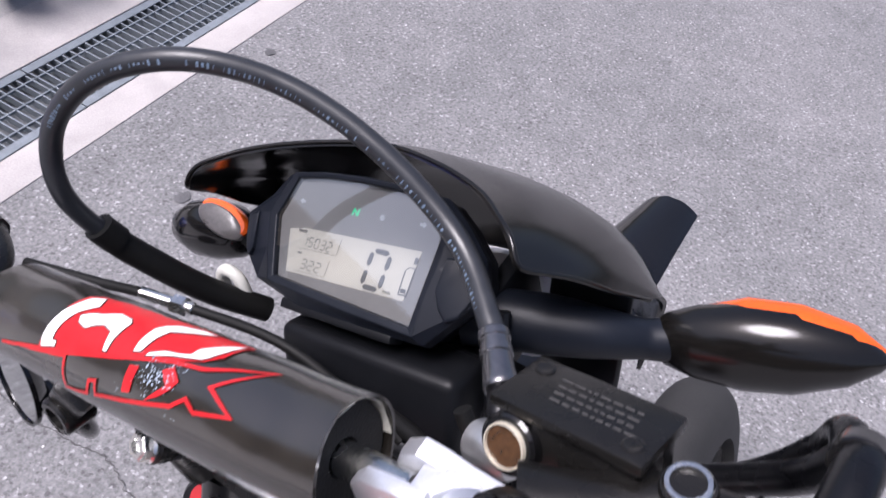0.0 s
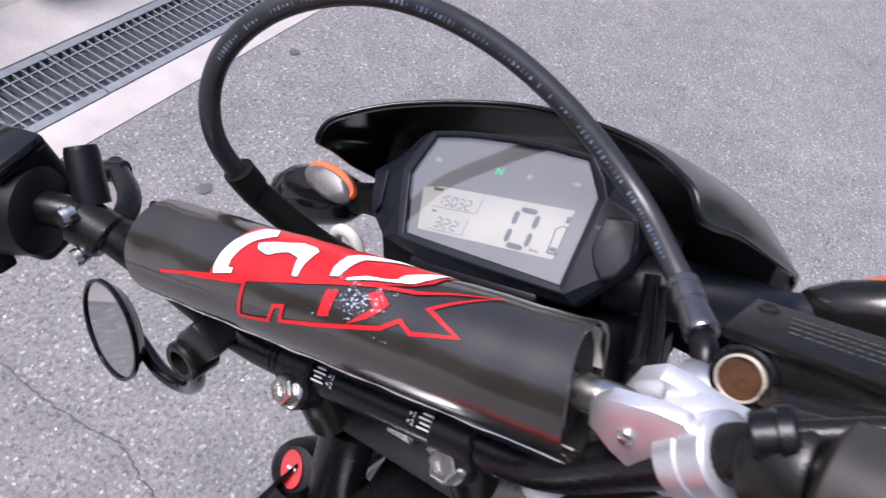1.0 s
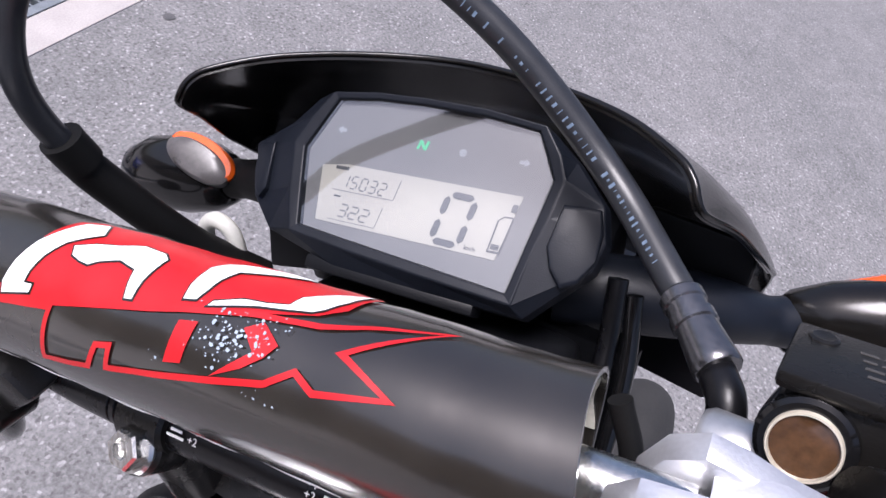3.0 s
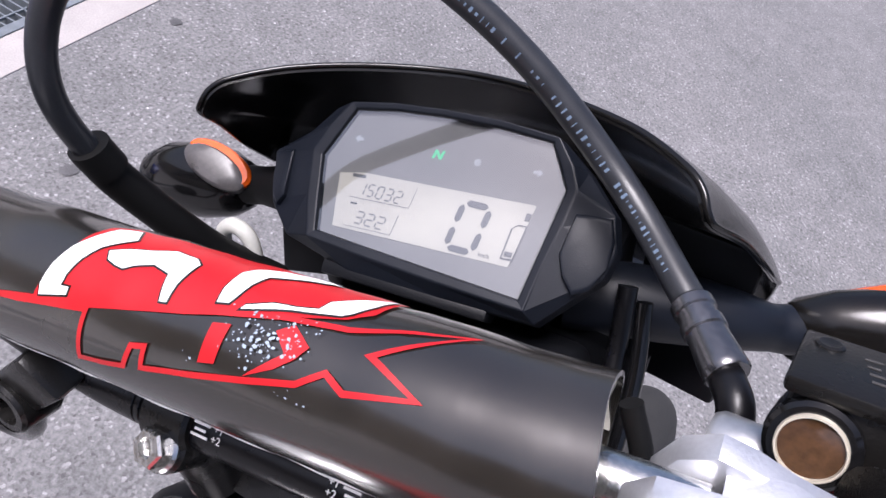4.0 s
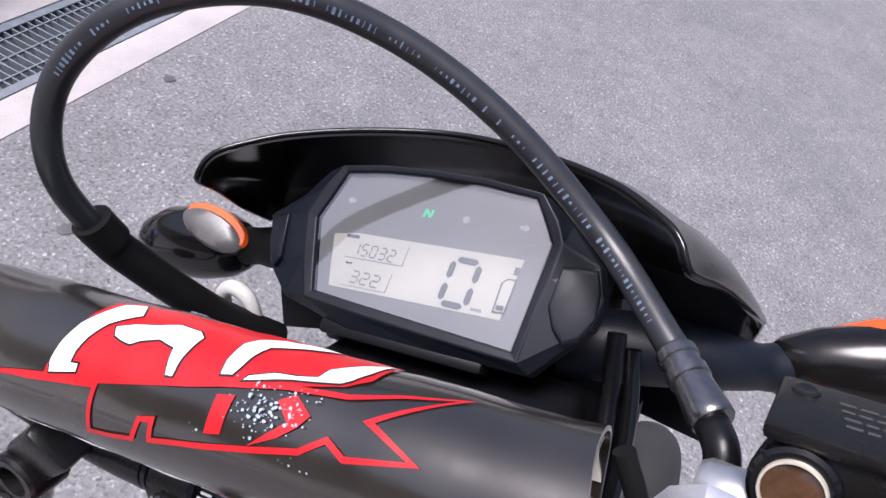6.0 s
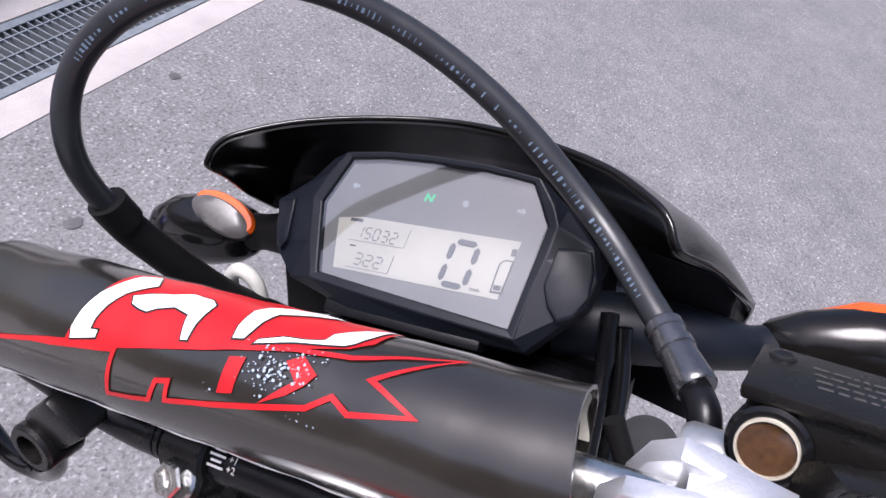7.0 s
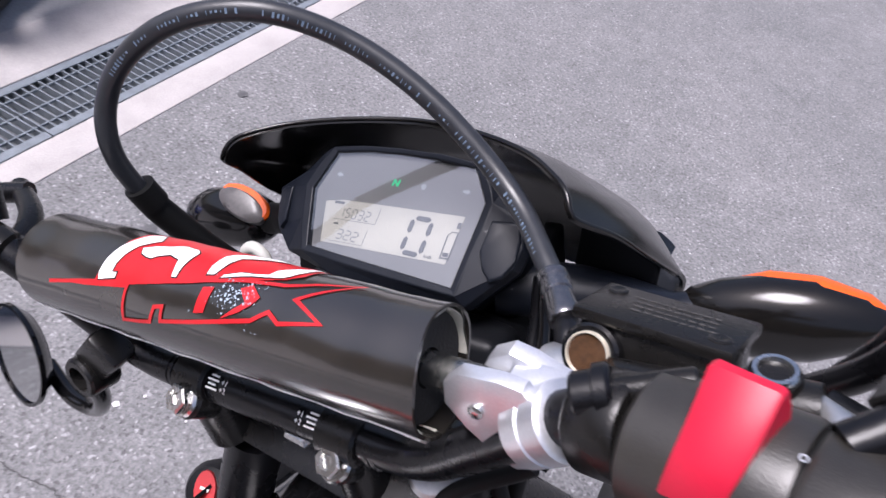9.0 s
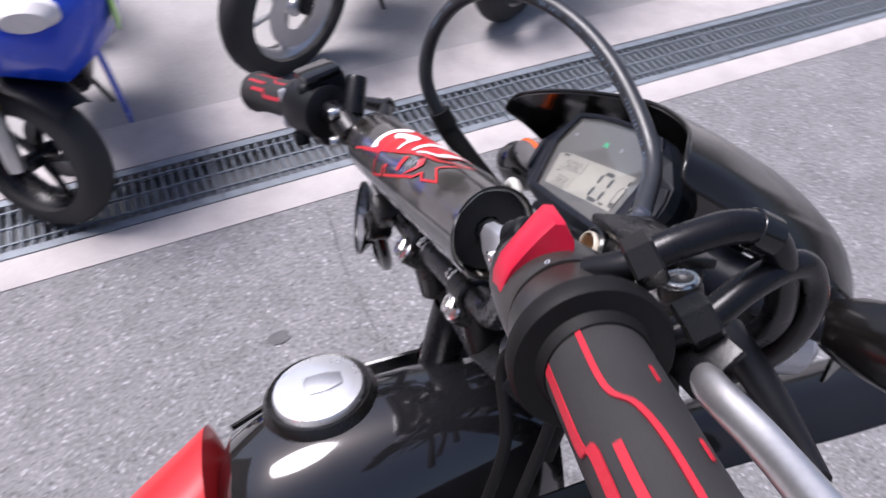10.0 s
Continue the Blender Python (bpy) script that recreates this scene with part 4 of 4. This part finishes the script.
# ---- turn signals ----
def signal(a, b, r, mid_label):
    d = (b - a).normalized()
    body = mp("turn_signal", lathe(a, b, [(0, r * 0.35), (0.06, r * 0.62), (0.2, r * 0.85), (0.42, r), (0.62, r * 0.95), (0.84, r * 0.62), (0.96, r * 0.25), (1, 1)], 30, None, 0.8, 1.0), HOOD, mid_label)
    f = V(0, 6.5, 1)
    mp("amber_lens", lathe(a + d * 0.012 + f, b + f * 0.6, [(0, r * 0.3), (0.08, r * 0.62), (0.35, r * 0.98), (0.6, r * 0.93), (0.84, r * 0.6), (1, 1)], 30, None, 0.8, 0.98), AMBER, "amber lens", body)
    return body


rs = signal(V(168, 225, -38), V(296, 248, -32), 30, "gloss black turn signal with amber lens")
mp("signal_stem", tube([V(62, 176, -10), V(110, 190, -14), V(140, 200, -20), V(165, 216, -32), V(185, 228, -37)], [20, 20, 17, 13, 15], 20), METER, "black moulded stem", rs)
mp("signal_stay", loft([[V(x, y, z) for x, y, z in ((58 + k, 158, -20 - 45 * j), (112 + k, 150, -20 - 45 * j), (114 + k, 158, -20 - 45 * j), (60 + k, 168, -20 - 45 * j))] for j, k in enumerate((0, -4, -8, -14))], None, True), PLASTIC, "black stay plate", rs)
ls = mp("turn_signal", lathe(V(-166, 197, -12), V(-264, 184, -18), [(0, 10), (0.05, 17), (0.18, 24), (0.42, 28), (0.66, 26.5), (0.86, 18), (0.96, 8), (1, 1)], 30, None, 0.85, 1.0), GLOSSY, "gloss black turn signal with a grey oval lens")
mp("signal_stem", tube([V(-120, 196, -4), V(-142, 197, -8), V(-158, 197, -10), V(-176, 195, -12)], [17, 15, 13, 14], 20), RUBBER, "black rubber stem", ls)
q, lax = Vector((0.28, -0.6, 0.75)).normalized(), Vector((45, -6, -14)).normalized()
oc = V(-185, 183, 7)
mp("lens_oval", lathe(oc - q * 0.008, oc + q * 0.003, [(0, 15.5), (0.7, 15.5), (0.93, 13), (1, 8)], 28, None, 1.6, 0.75, q.cross(lax)), GREY_LENS, "pale grey oval lens face", ls)
mp("lens_oval_rim", lathe(oc - q * 0.009 + V(2, 3, 2), oc + q * 0.0005 + V(2, 3, 2), [(0, 16), (0.8, 16), (1, 14.5)], 28, None, 1.6, 0.75, q.cross(lax)), AMBER, "amber rim", ls)

# ---- triple clamp, fork, wheel ----
HEAD, AXD = V(0, 52, -52), Vector((0.05, 0.53, -0.85)).normalized()
bm = prism([(-112, -22), (-112, 22), (-70, 34), (-30, 44), (30, 44), (70, 34), (112, 22), (112, -22), (60, -30), (-60, -30)], 20, frame_of(HEAD, HEAD - AXD * 0.1) @ Matrix.Rotation(0, 4, "Z"), 4)
tc = mp("triple_clamp", bm, CAST, "black cast triple clamp")
mp("stem_nut", lathe(HEAD - AXD * 0.018, HEAD - AXD * 0.03, [(0, 17), (0.1, 18), (0.8, 18), (1, 15)], 6), STEEL, "steel stem nut", tc, False)
for sx in (-92, 92):
    p = V(sx, 52, -52) - AXD * 0.022
    leg = mp("fork_leg", lathe(p, p + AXD * 0.75, [(0, 21), (0.01, 23), (0.55, 23), (0.56, 27), (0.62, 27), (0.63, 22), (0.98, 22), (1, 16)], 22), BAR_BLACK, "black fork leg")
    part("fork_cap", lathe(p - AXD * 0.008, p + AXD * 0.004, [(0, 14), (0.2, 17), (0.6, 17), (1, 21)], 20), SILVER, leg, "silver fork cap")


def wheel_parts(centre, axle, R, w, rim_mat, add, spokes=6, disc=False, rim_r=0.62):
    """Tyre, rim, spokes and hub round an axle."""
    a = Vector(axle).normalized()
    prof = []
    for k in range(17):
        t = math.pi * (k / 16) - math.pi / 2
        prof.append((0.5 + 0.5 * math.sin(t), (R * 0.70 + R * 0.30 * math.cos(t) ** 0.6) * 1000))
    c = Vector(centre)
    bm = lathe(c - a * w / 2, c + a * w / 2, [(p, r) for p, r in prof], 48, None, caps=False)
    lathe(c - a * w / 2, c + a * w / 2, [(0, R * 700), (1, R * 700)], 48, bm, caps=False)
    tyre = add("tyre", bm, TYRE, "black road tyre")
    bm = lathe(c - a * w * 0.42, c + a * w * 0.42, [(0, R * 740), (0.08, R * 740), (0.15, R * 690), (0.5, R * 620), (0.85, R * 690), (0.92, R * 740), (1, R * 740)], 48, caps=False)
    add("rim", bm, rim_mat, "wheel rim")
    u = a.orthogonal().normalized()
    v = a.cross(u)
    for k in range(spokes):
        t = 2 * math.pi * k / spokes
        d = u * math.cos(t) + v * math.sin(t)
        add("spoke", tube([c + d * R * 0.1, c + d * R * 0.4 + a * 0.004, c + d * R * 0.66], [14, 10, 12], 8), rim_mat)
    add("hub", lathe(c - a * w * 0.55, c + a * w * 0.55, [(0, R * 60), (0.1, R * 110), (0.9, R * 110), (1, R * 60)], 20), rim_mat)
    if disc:
        bm = lathe(c + a * w * 0.56, c + a * (w * 0.56 + 0.004), [(0, R * 250), (0, R * 480), (1, R * 480), (1, R * 250), (0, R * 250)], 40, caps=False)
        add("brake_disc", bm, SILVER, "steel brake disc")
    return tyre


WC = Vector((0.41, 0.55, 0.285))
ax_l = HMAT.to_3x3() @ Vector((1, 0, 0))
fw = part("front_wheel", lathe(WC - ax_l * 0.06, WC + ax_l * 0.06, [(0, 12), (1, 12)], 16), STEEL, moto, "front wheel with a black tyre")
wheel_parts(WC, ax_l, 0.30, 0.11, BAR_BLACK, lambda n, b, m, l="": part(n, b, m, fw, l), 9, True)
# high front mudguard
rows = []
for k in range(15):
    t = k / 14
    y = 180 + 560 * t
    z = -250 - 40 * math.sin(t * 2.6) + 30 * t - 150 * (t - 0.45) ** 2
    wd = 58 + 22 * math.sin(min(1, t * 1.3) * math.pi * 0.8) - 40 * max(0, t - 0.75) * 2
    rows.append([V(-66 + wd * 0.8 * u + 60 * t, y, z - 30 - 26 * abs(u) ** 2.2) for u in (-1, -0.8, -0.5, 0, 0.5, 0.8, 1)])
mp("mudguard", thicken(loft(rows), 3), GLOSSY, "gloss black high front mudguard")

# ---- tank and seat ----
CAP = Vector((-0.005, -0.096, 0.942))
LUP = Vector((-0.24, -0.03, 0.97)).normalized()
LFW = Vector((0.08, 0.99, 0.0))
LFW = (LFW - LUP * LFW.dot(LUP)).normalized()
LRT = LFW.cross(LUP)


def on_body(s, side, up):
    """Along the frame, to its right and up from the filler, in metres."""
    return CAP + LFW * s + LRT * side + LUP * up


def hull(rows, n=25, p=2.6):
    out = []
    for s, half, top, bot, *mid in rows:
        row = []
        for k in range(n):
            t = math.pi * k / (n - 1)
            c, d = math.cos(t), math.sin(t)
            row.append(on_body(s, (mid[0] if mid else 0) - half * math.copysign(abs(c) ** (2 / p), c), bot + (top - bot) * abs(d) ** (2 / p)))
        out.append(row)
    return loft(out, None, True, True)


def body_part(name, bm, material, label="", parent=None):
    return part(name, bm, material, parent or moto, label)


tank = body_part("fuel_tank", hull([(0.2, 0.06, -0.03, -0.2, 0.02), (0.16, 0.082, -0.014, -0.24, 0.02), (0.08, 0.1, -0.004, -0.28, 0.022), (0.0, 0.108, -0.002, -0.3, 0.028), (-0.05, 0.11, -0.006, -0.3, 0.03), (-0.085, 0.106, -0.02, -0.3, 0.03), (-0.105, 0.1, -0.055, -0.3, 0.03)]), TANK, "gloss black fuel tank with a chrome filler cap")
seatp = hull([(-0.1, 0.06, -0.08, -0.2, 0.0), (-0.112, 0.088, -0.03, -0.2, 0.002), (-0.19, 0.1, -0.04, -0.2, 0.07), (-0.3, 0.1, -0.075, -0.2, 0.15), (-0.5, 0.1, -0.06, -0.19, 0.26), (-0.58, 0.07, -0.09, -0.17, 0.3)])
body_part("seat", seatp, RED_PLASTIC, "red seat cover behind the tank")
shl = loft([[on_body(s, -sd, u) for s, sd, u in r] for r in (((0.24, 0.075, -0.06), (0.1, 0.083, -0.055), (-0.02, 0.088, -0.06), (-0.1, 0.084, -0.09)), ((0.27, 0.11, -0.13), (0.12, 0.12, -0.13), (0.0, 0.115, -0.14), (-0.09, 0.1, -0.15)), ((0.22, 0.11, -0.28), (0.1, 0.12, -0.26), (0.0, 0.11, -0.23), (-0.07, 0.1, -0.2)))])
body_part("side_shroud", thicken(shl, 3), GLOSSY, "gloss black tank shroud")
shr = loft([[on_body(s, sd + 0.05, u) for s, sd, u in r] for r in (((0.24, 0.075, -0.06), (0.1, 0.083, -0.055), (-0.02, 0.088, -0.06), (-0.1, 0.084, -0.09)), ((0.27, 0.11, -0.13), (0.12, 0.12, -0.13), (0.0, 0.115, -0.14), (-0.09, 0.1, -0.15)), ((0.22, 0.11, -0.28), (0.1, 0.12, -0.26), (0.0, 0.11, -0.23), (-0.07, 0.1, -0.2)))])
body_part("side_shroud", thicken(shr, 3), GLOSSY, "gloss black tank shroud")
fc = on_body(0, 0, -0.004)
body_part("filler_recess", lathe(fc - LUP * 0.006, fc + LUP * 0.008, [(0, 53), (0.6, 51), (1, 46.5), (0.8, 42)], 40), CAST, "black filler ring", tank)
cap = body_part("filler_cap", lathe(fc, fc + LUP * 0.014, [(0, 41), (0.6, 41), (0.85, 39.5), (0.9, 36), (0.93, 33), (1, 30), (1, 10)], 44), mat("chrome", (0.92, 0.92, 0.92), 0.28, 0.8, var=0.03, rvar=0.03), "chrome filler cap", tank)
bm = prism([(-12, -6), (-8, -11), (10, -11), (22, -7), (22, 7), (10, 11), (-8, 11), (-12, 6)], 3, Matrix(((LFW.x, -LRT.x, LUP.x, 0), (LFW.y, -LRT.y, LUP.y, 0), (LFW.z, -LRT.z, LUP.z, 0), (0, 0, 0, 1))), 1.2)
bmesh.ops.translate(bm, verts=bm.verts, vec=fc + LUP * 0.0135)
part("key_flap", bm, SILVER, cap, "key flap")
# ignition lock area with a red and white sticker
lk = V(-150, 50, -190)
mp("ignition_cover", lathe(lk, lk + V(10, -22, 30), [(0, 26), (0.7, 24), (0.95, 18), (1, 4)], 24), PLASTIC, "round black cover with a red sticker")
mp("warning_sticker", lathe(lk + V(9, -20, 27), lk + V(10.5, -23, 31.5), [(0, 16), (1, 15)], 20, None, 0.6, 1.0), LOGO_RED, "red sticker with white print")
bm = bmesh.new()
for k in range(4):
    box((9 - k, 2.2, 0.6), Matrix.Translation(lk + V(11 - k * 2, -23 + k * 1.5, 30 - k * 4 + 3)) @ Euler((radians(40), 0, 0)).to_matrix().to_4x4(), 0, bm)
mp("sticker_print", bm, LOGO_WHITE, "unreadable white print", None, False)
mp("frame_tube", tube([V(-60, 40, -70), V(-80, 20, -140), V(-70, -20, -240), V(-40, -60, -380)], 20, 16), BAR_BLACK, "black frame tube")
mp("steering_head", rod(HEAD + AXD * 0.005, HEAD + AXD * 0.2, 30, 24), CAST, "black steering head")
# engine block, rear wheel and side stand that carry the body
en = on_body(-0.02, 0, -0.5)
body_part("engine", box((230, 330, 300), Matrix.Translation(en) @ Euler((0, radians(-9), 0)).to_matrix().to_4x4(), 40, None, 3), CAST, "black engine block")
rwc = Vector((0.40, -0.70, 0.295))
rax = LRT
rw = body_part("rear_wheel", lathe(rwc - rax * 0.07, rwc + rax * 0.07, [(0, 12), (1, 12)], 16), STEEL, "rear wheel with a black tyre")
wheel_parts(rwc, rax, 0.30, 0.13, BAR_BLACK, lambda n, b, m, l="": part(n, b, m, rw, l), 9)
body_part("swingarm", tube([on_body(-0.15, 0.06, -0.62), rwc + rax * 0.09], [28, 20], 14), BAR_BLACK, "black swingarm")
body_part("swingarm", tube([on_body(-0.15, -0.06, -0.62), rwc - rax * 0.09], [28, 20], 14), BAR_BLACK, "black swingarm")
body_part("side_stand", tube([on_body(-0.1, -0.1, -0.66), Vector((-0.2, -0.3, 0.012))], [12, 10], 12), BAR_BLACK, "black side stand")

# ---- motorcycles parked beyond the drain ----
def parked(contact, heading, R, label, paint, fork_up, fork_low, rim_mat, nose, lean=0.16, full=True, disc=True, turn=0.0):
    h = Vector((math.cos(radians(heading)), math.sin(radians(heading)), 0))
    left = Vector((-h.y, h.x, 0))
    up = (Vector((0, 0, 1)) + left * lean).normalized()
    lt = up.cross(h)
    root = tagged(new("parked_motorcycle"), label, "motorcycle", "parked motorcycles")
    c = Vector(contact) + up * R

    def P(f, l, u):
        return c + h * f + lt * l + up * u

    spin = Matrix.Rotation(radians(turn), 3, up)
    hf, lf = spin @ h, spin @ lt

    def F(f, l, u):
        return c + hf * f + lf * l + up * u

    def add(n, b, m, l="", parent=None):
        return part(n, b, m, parent or root, l)

    hh = lf
    wh = add("front_wheel", lathe(c - hh * 0.07, c + hh * 0.07, [(0, 10), (1, 10)], 12), STEEL, "front wheel")
    wheel_parts(c, hh, R, 0.11, rim_mat, lambda n, b, m, l="": add(n, b, m, l, wh), 5, disc)
    for s in (-1, 1):
        leg = add("fork_leg", lathe(F(0.0, s * 0.085, 0.0), F(-0.06, s * 0.085, 0.16), [(0, 20), (0.1, 24), (0.9, 24), (1, 22)], 16), fork_low, "fork slider")
        add("fork_tube", rod(F(-0.06, s * 0.085, 0.16), F(-0.20, s * 0.085, 0.50), 21, 16), fork_up, "fork tube", leg)
    rows = []
    for k in range(9):
        t = radians(62 + k * 11)
        rows.append([F(math.cos(t) * (R + 0.035) * 1.0, w * (0.075 - 0.01 * abs(k - 4) / 4), math.sin(t) * (R + 0.035) - 0.02 * abs(w) ** 3) for w in (-1, -0.7, 0, 0.7, 1)])
    add("front_fender", thicken(loft(rows), 4), PLASTIC, "black front fender")
    sec = lambda f, w, u0, u1: [P(f, w * a, u0 + (u1 - u0) * b) for a, b in ((-0.6, 0), (-1, 0.3), (-1, 0.75), (-0.6, 1), (0.6, 1), (1, 0.75), (1, 0.3), (0.6, 0))]
    if full:
        add("fairing", loft([sec(0.08, 0.06, 0.34, 0.42), sec(0.02, 0.14, 0.26, 0.52), sec(-0.14, 0.19, 0.22, 0.6), sec(-0.34, 0.2, 0.14, 0.6), sec(-0.55, 0.17, 0.05, 0.52)], None, True, True), paint, "painted nose fairing")
        add("headlight", lathe(P(0.04, 0, 0.46), P(0.09, 0, 0.45), [(0, 50), (0.5, 54), (1, 36)], 24, None, 1.5, 0.8), CLEAR_LENS, "clear headlight")
        add("graphic", box((60, 6, 90), Matrix.Translation(P(-0.1, 0.188, 0.42)) @ Matrix.Rotation(radians(heading), 4, "Z"), 2), nose, "lime green graphic")
        add("side_panel", box((40, 12, 330), Matrix.Translation(P(-0.20, 0.19, 0.12)) @ Matrix.Rotation(radians(heading), 4, "Z") @ Euler((0, 0.35, 0)).to_matrix().to_4x4(), 4), paint, "painted side panel")
        add("radiator", box((120, 40, 260), Matrix.Translation(P(-0.25, 0.0, 0.18)), 10), PLASTIC, "black radiator area")
    else:
        add("fuel_tank", loft([sec(-0.18, 0.05, 0.4, 0.5), sec(-0.3, 0.12, 0.36, 0.58), sec(-0.5, 0.13, 0.3, 0.56), sec(-0.66, 0.1, 0.28, 0.46)], None, True, True), TANK, "dark fuel tank")
        add("handlebar", tube([P(-0.3, 0.34, 0.66), P(-0.2, 0.2, 0.66), P(-0.18, 0, 0.58), P(-0.2, -0.2, 0.66), P(-0.3, -0.34, 0.66)], 11, 12), BAR_BLACK, "black handlebar")
    add("side_stand", tube([P(-0.48, 0.1, -0.02), Vector(contact) + h * -0.53 + left * 0.19 + Vector((0, 0, 0.012))], [9, 8], 10), BAR_BLACK, "black side stand")
    add("engine", box((360, 200, 260), Matrix.Translation(P(-0.5, 0, 0.1)) @ Matrix.Rotation(radians(heading), 4, "Z"), 40, None, 3), CAST, "dark engine")
    rc = Vector(contact) - h * 1.15 + up * R
    rwh = add("rear_wheel", lathe(rc - lt * 0.07, rc + lt * 0.07, [(0, 10), (1, 10)], 12), STEEL, "rear wheel")
    wheel_parts(rc, lt, R, 0.12, rim_mat, lambda n, b, m, l="": add(n, b, m, l, rwh), 5)
    add("tail", loft([sec(-0.5, 0.13, 0.3, 0.5), sec(-0.8, 0.12, 0.36, 0.5), sec(-1.15, 0.06, 0.42, 0.52)], None, True, True), paint, "painted tail")
    return root


parked((-1.5, -0.66, 0.006), -4, 0.215, "blue sports motorcycle with gold fork on its side stand", BLUE, GOLD, SILVER, BAR_BLACK, LIME, 0.3, turn=56)
parked((-2.02, 0.19, 0.006), -38, 0.28, "dark motorcycle parked on concrete, front wheel showing", PLASTIC, BAR_BLACK, BAR_BLACK, SILVER, SILVER, 0.14, False, turn=-22)
parked((-2.11, 1.13, 0.006), -35, 0.28, "dark motorcycle parked on concrete beside another", PLASTIC, BAR_BLACK, BAR_BLACK, BAR_BLACK, SILVER, 0.14, False, turn=-22)

# ---- marks on the ground ----
def ribbon(pts, w, z=0.003):
    rnd = random.Random(7)
    line = spline([Vector((x, y, z)) for x, y in pts], 12)
    rows = []
    for i, p in enumerate(line):
        d = (line[min(i + 1, len(line) - 1)] - line[max(i - 1, 0)]).normalized()
        n = Vector((-d.y, d.x, 0))
        j = Vector((rnd.uniform(-1, 1), rnd.uniform(-1, 1), 0)) * 0.004
        ww = w * rnd.uniform(0.4, 1.2)
        rows.append([p + j - n * ww, p + j + n * ww])
    return loft(rows)


CRACK = mat("crack_dirt", (0.085, 0.082, 0.084), 0.9, var=0.4, scale=60)
tagged(part("asphalt_crack", ribbon([(-1.25, 0.14), (-1.16, 0.124), (-1.118, 0.126), (-0.985, 0.118), (-0.855, 0.13), (-0.76, 0.13), (-0.65, 0.146), (-0.57, 0.162), (-0.5, 0.141), (-0.42, 0.13)], 0.0016), CRACK), "thin dark crack wandering across the asphalt", "crack", kind="structure")


def blot(x, y, r, material, label, z=0.003):
    rnd = random.Random(int(x * 1000) % 97)
    bm = bmesh.new()
    bm.faces.new([bm.verts.new((x + r * rnd.uniform(0.75, 1.15) * math.cos(a), y + 1.3 * r * rnd.uniform(0.75, 1.15) * math.sin(a), z)) for a in [k * 0.3927 for k in range(16)]])
    return tagged(part("stain", bm, material), label, "stain", kind="structure")


STAIN = mat("oil_stain", (0.095, 0.094, 0.098), 0.75, var=0.5, scale=30)
blot(-0.809, -0.107, 0.024, STAIN, "small dark oil spot on the asphalt")
blot(-1.263, 1.42, 0.017, STAIN, "small dark spot on the asphalt")
blot(-0.987, 0.765, 0.02, STAIN, "small dark spot on the asphalt")
rnd = random.Random(12)
bm = bmesh.new()
for k in range(520):
    x, y = rnd.uniform(-1.2, 2.6), rnd.uniform(-1.2, 3.6)
    r = rnd.choice((0.0012, 0.0016, 0.002, 0.003))
    bm.faces.new([bm.verts.new((x + r * math.cos(a) * rnd.uniform(0.6, 1.3), y + r * math.sin(a) * rnd.uniform(0.6, 1.3), 0.002 + 0.0006 * math.sin(a))) for a in (0.2, 1.5, 2.7, 3.9, 5.1)])
for x, y, r in ((-0.64, 0.36, 0.009), (-0.61, 0.41, 0.004), (-0.98, 0.2, 0.004), (-0.5, 0.42, 0.004)):
    bm.faces.new([bm.verts.new((x + r * math.cos(a) * rnd.uniform(0.6, 1.3), y + r * math.sin(a) * rnd.uniform(0.6, 1.3), 0.003)) for a in (0.2, 1.5, 2.7, 3.9, 5.1)])
tagged(part("pale_chips", bm, mat("pale_stone_chip", (0.6, 0.58, 0.58), 0.4, var=0.2)), "pale stone chips set in the asphalt", "stone chips", kind="stuff")

# ---- drain grates ----
def grate_meshes():
    W = (G_OUT - G_IN) * 1000 - 8
    bm = bmesh.new()
    box((994, 30, 4), Matrix.Translation((0, -(W / 2 - 15) * 0.001, 0.002)), 0.8, bm, 1)
    box((994, 30, 4), Matrix.Translation((0, (W / 2 - 15) * 0.001, 0.002)), 0.8, bm, 1)
    frame_me = bpy.data.meshes.new("edge_plate")
    bm.to_mesh(frame_me)
    bm.free()
    bm = box((5, W - 12, 26), Matrix.Translation((0, 0, -0.012)), 0, None)
    cross = bpy.data.meshes.new("cross_bar")
    bm.to_mesh(cross)
    bm.free()
    bm = box((994, 5, 8), Matrix.Translation((0, 0, -0.0015)), 0, None)
    long_ = bpy.data.meshes.new("long_bar")
    bm.to_mesh(long_)
    bm.free()
    for me in (frame_me, cross, long_):
        me.materials.append(GALV)
    return frame_me, cross, long_


g_frame, g_cross, g_long = grate_meshes()
for n in range(-3, 5):
    u = -0.038 + 0.475 + n * 0.998
    g = tagged(new("drain_grate"), "galvanised steel drain grate with narrow cross bars", "drain grate", "grates over the drain")
    g.matrix_basis = GROT @ Matrix.Translation((u, (G_IN + G_OUT) / 2, 0.0))
    ob = new("edge_plate", g_frame)
    ob.parent = g
    for w in (-72, 0, 72):
        ob = new("long_bar", g_long)
        ob.parent, ob.location = g, (0, w * 0.001, 0)
    step = 0.0297
    for k in range(34):
        ob = new("cross_bar", g_cross)
        ob.parent, ob.location = g, (-0.49 + k * step, 0, 0)
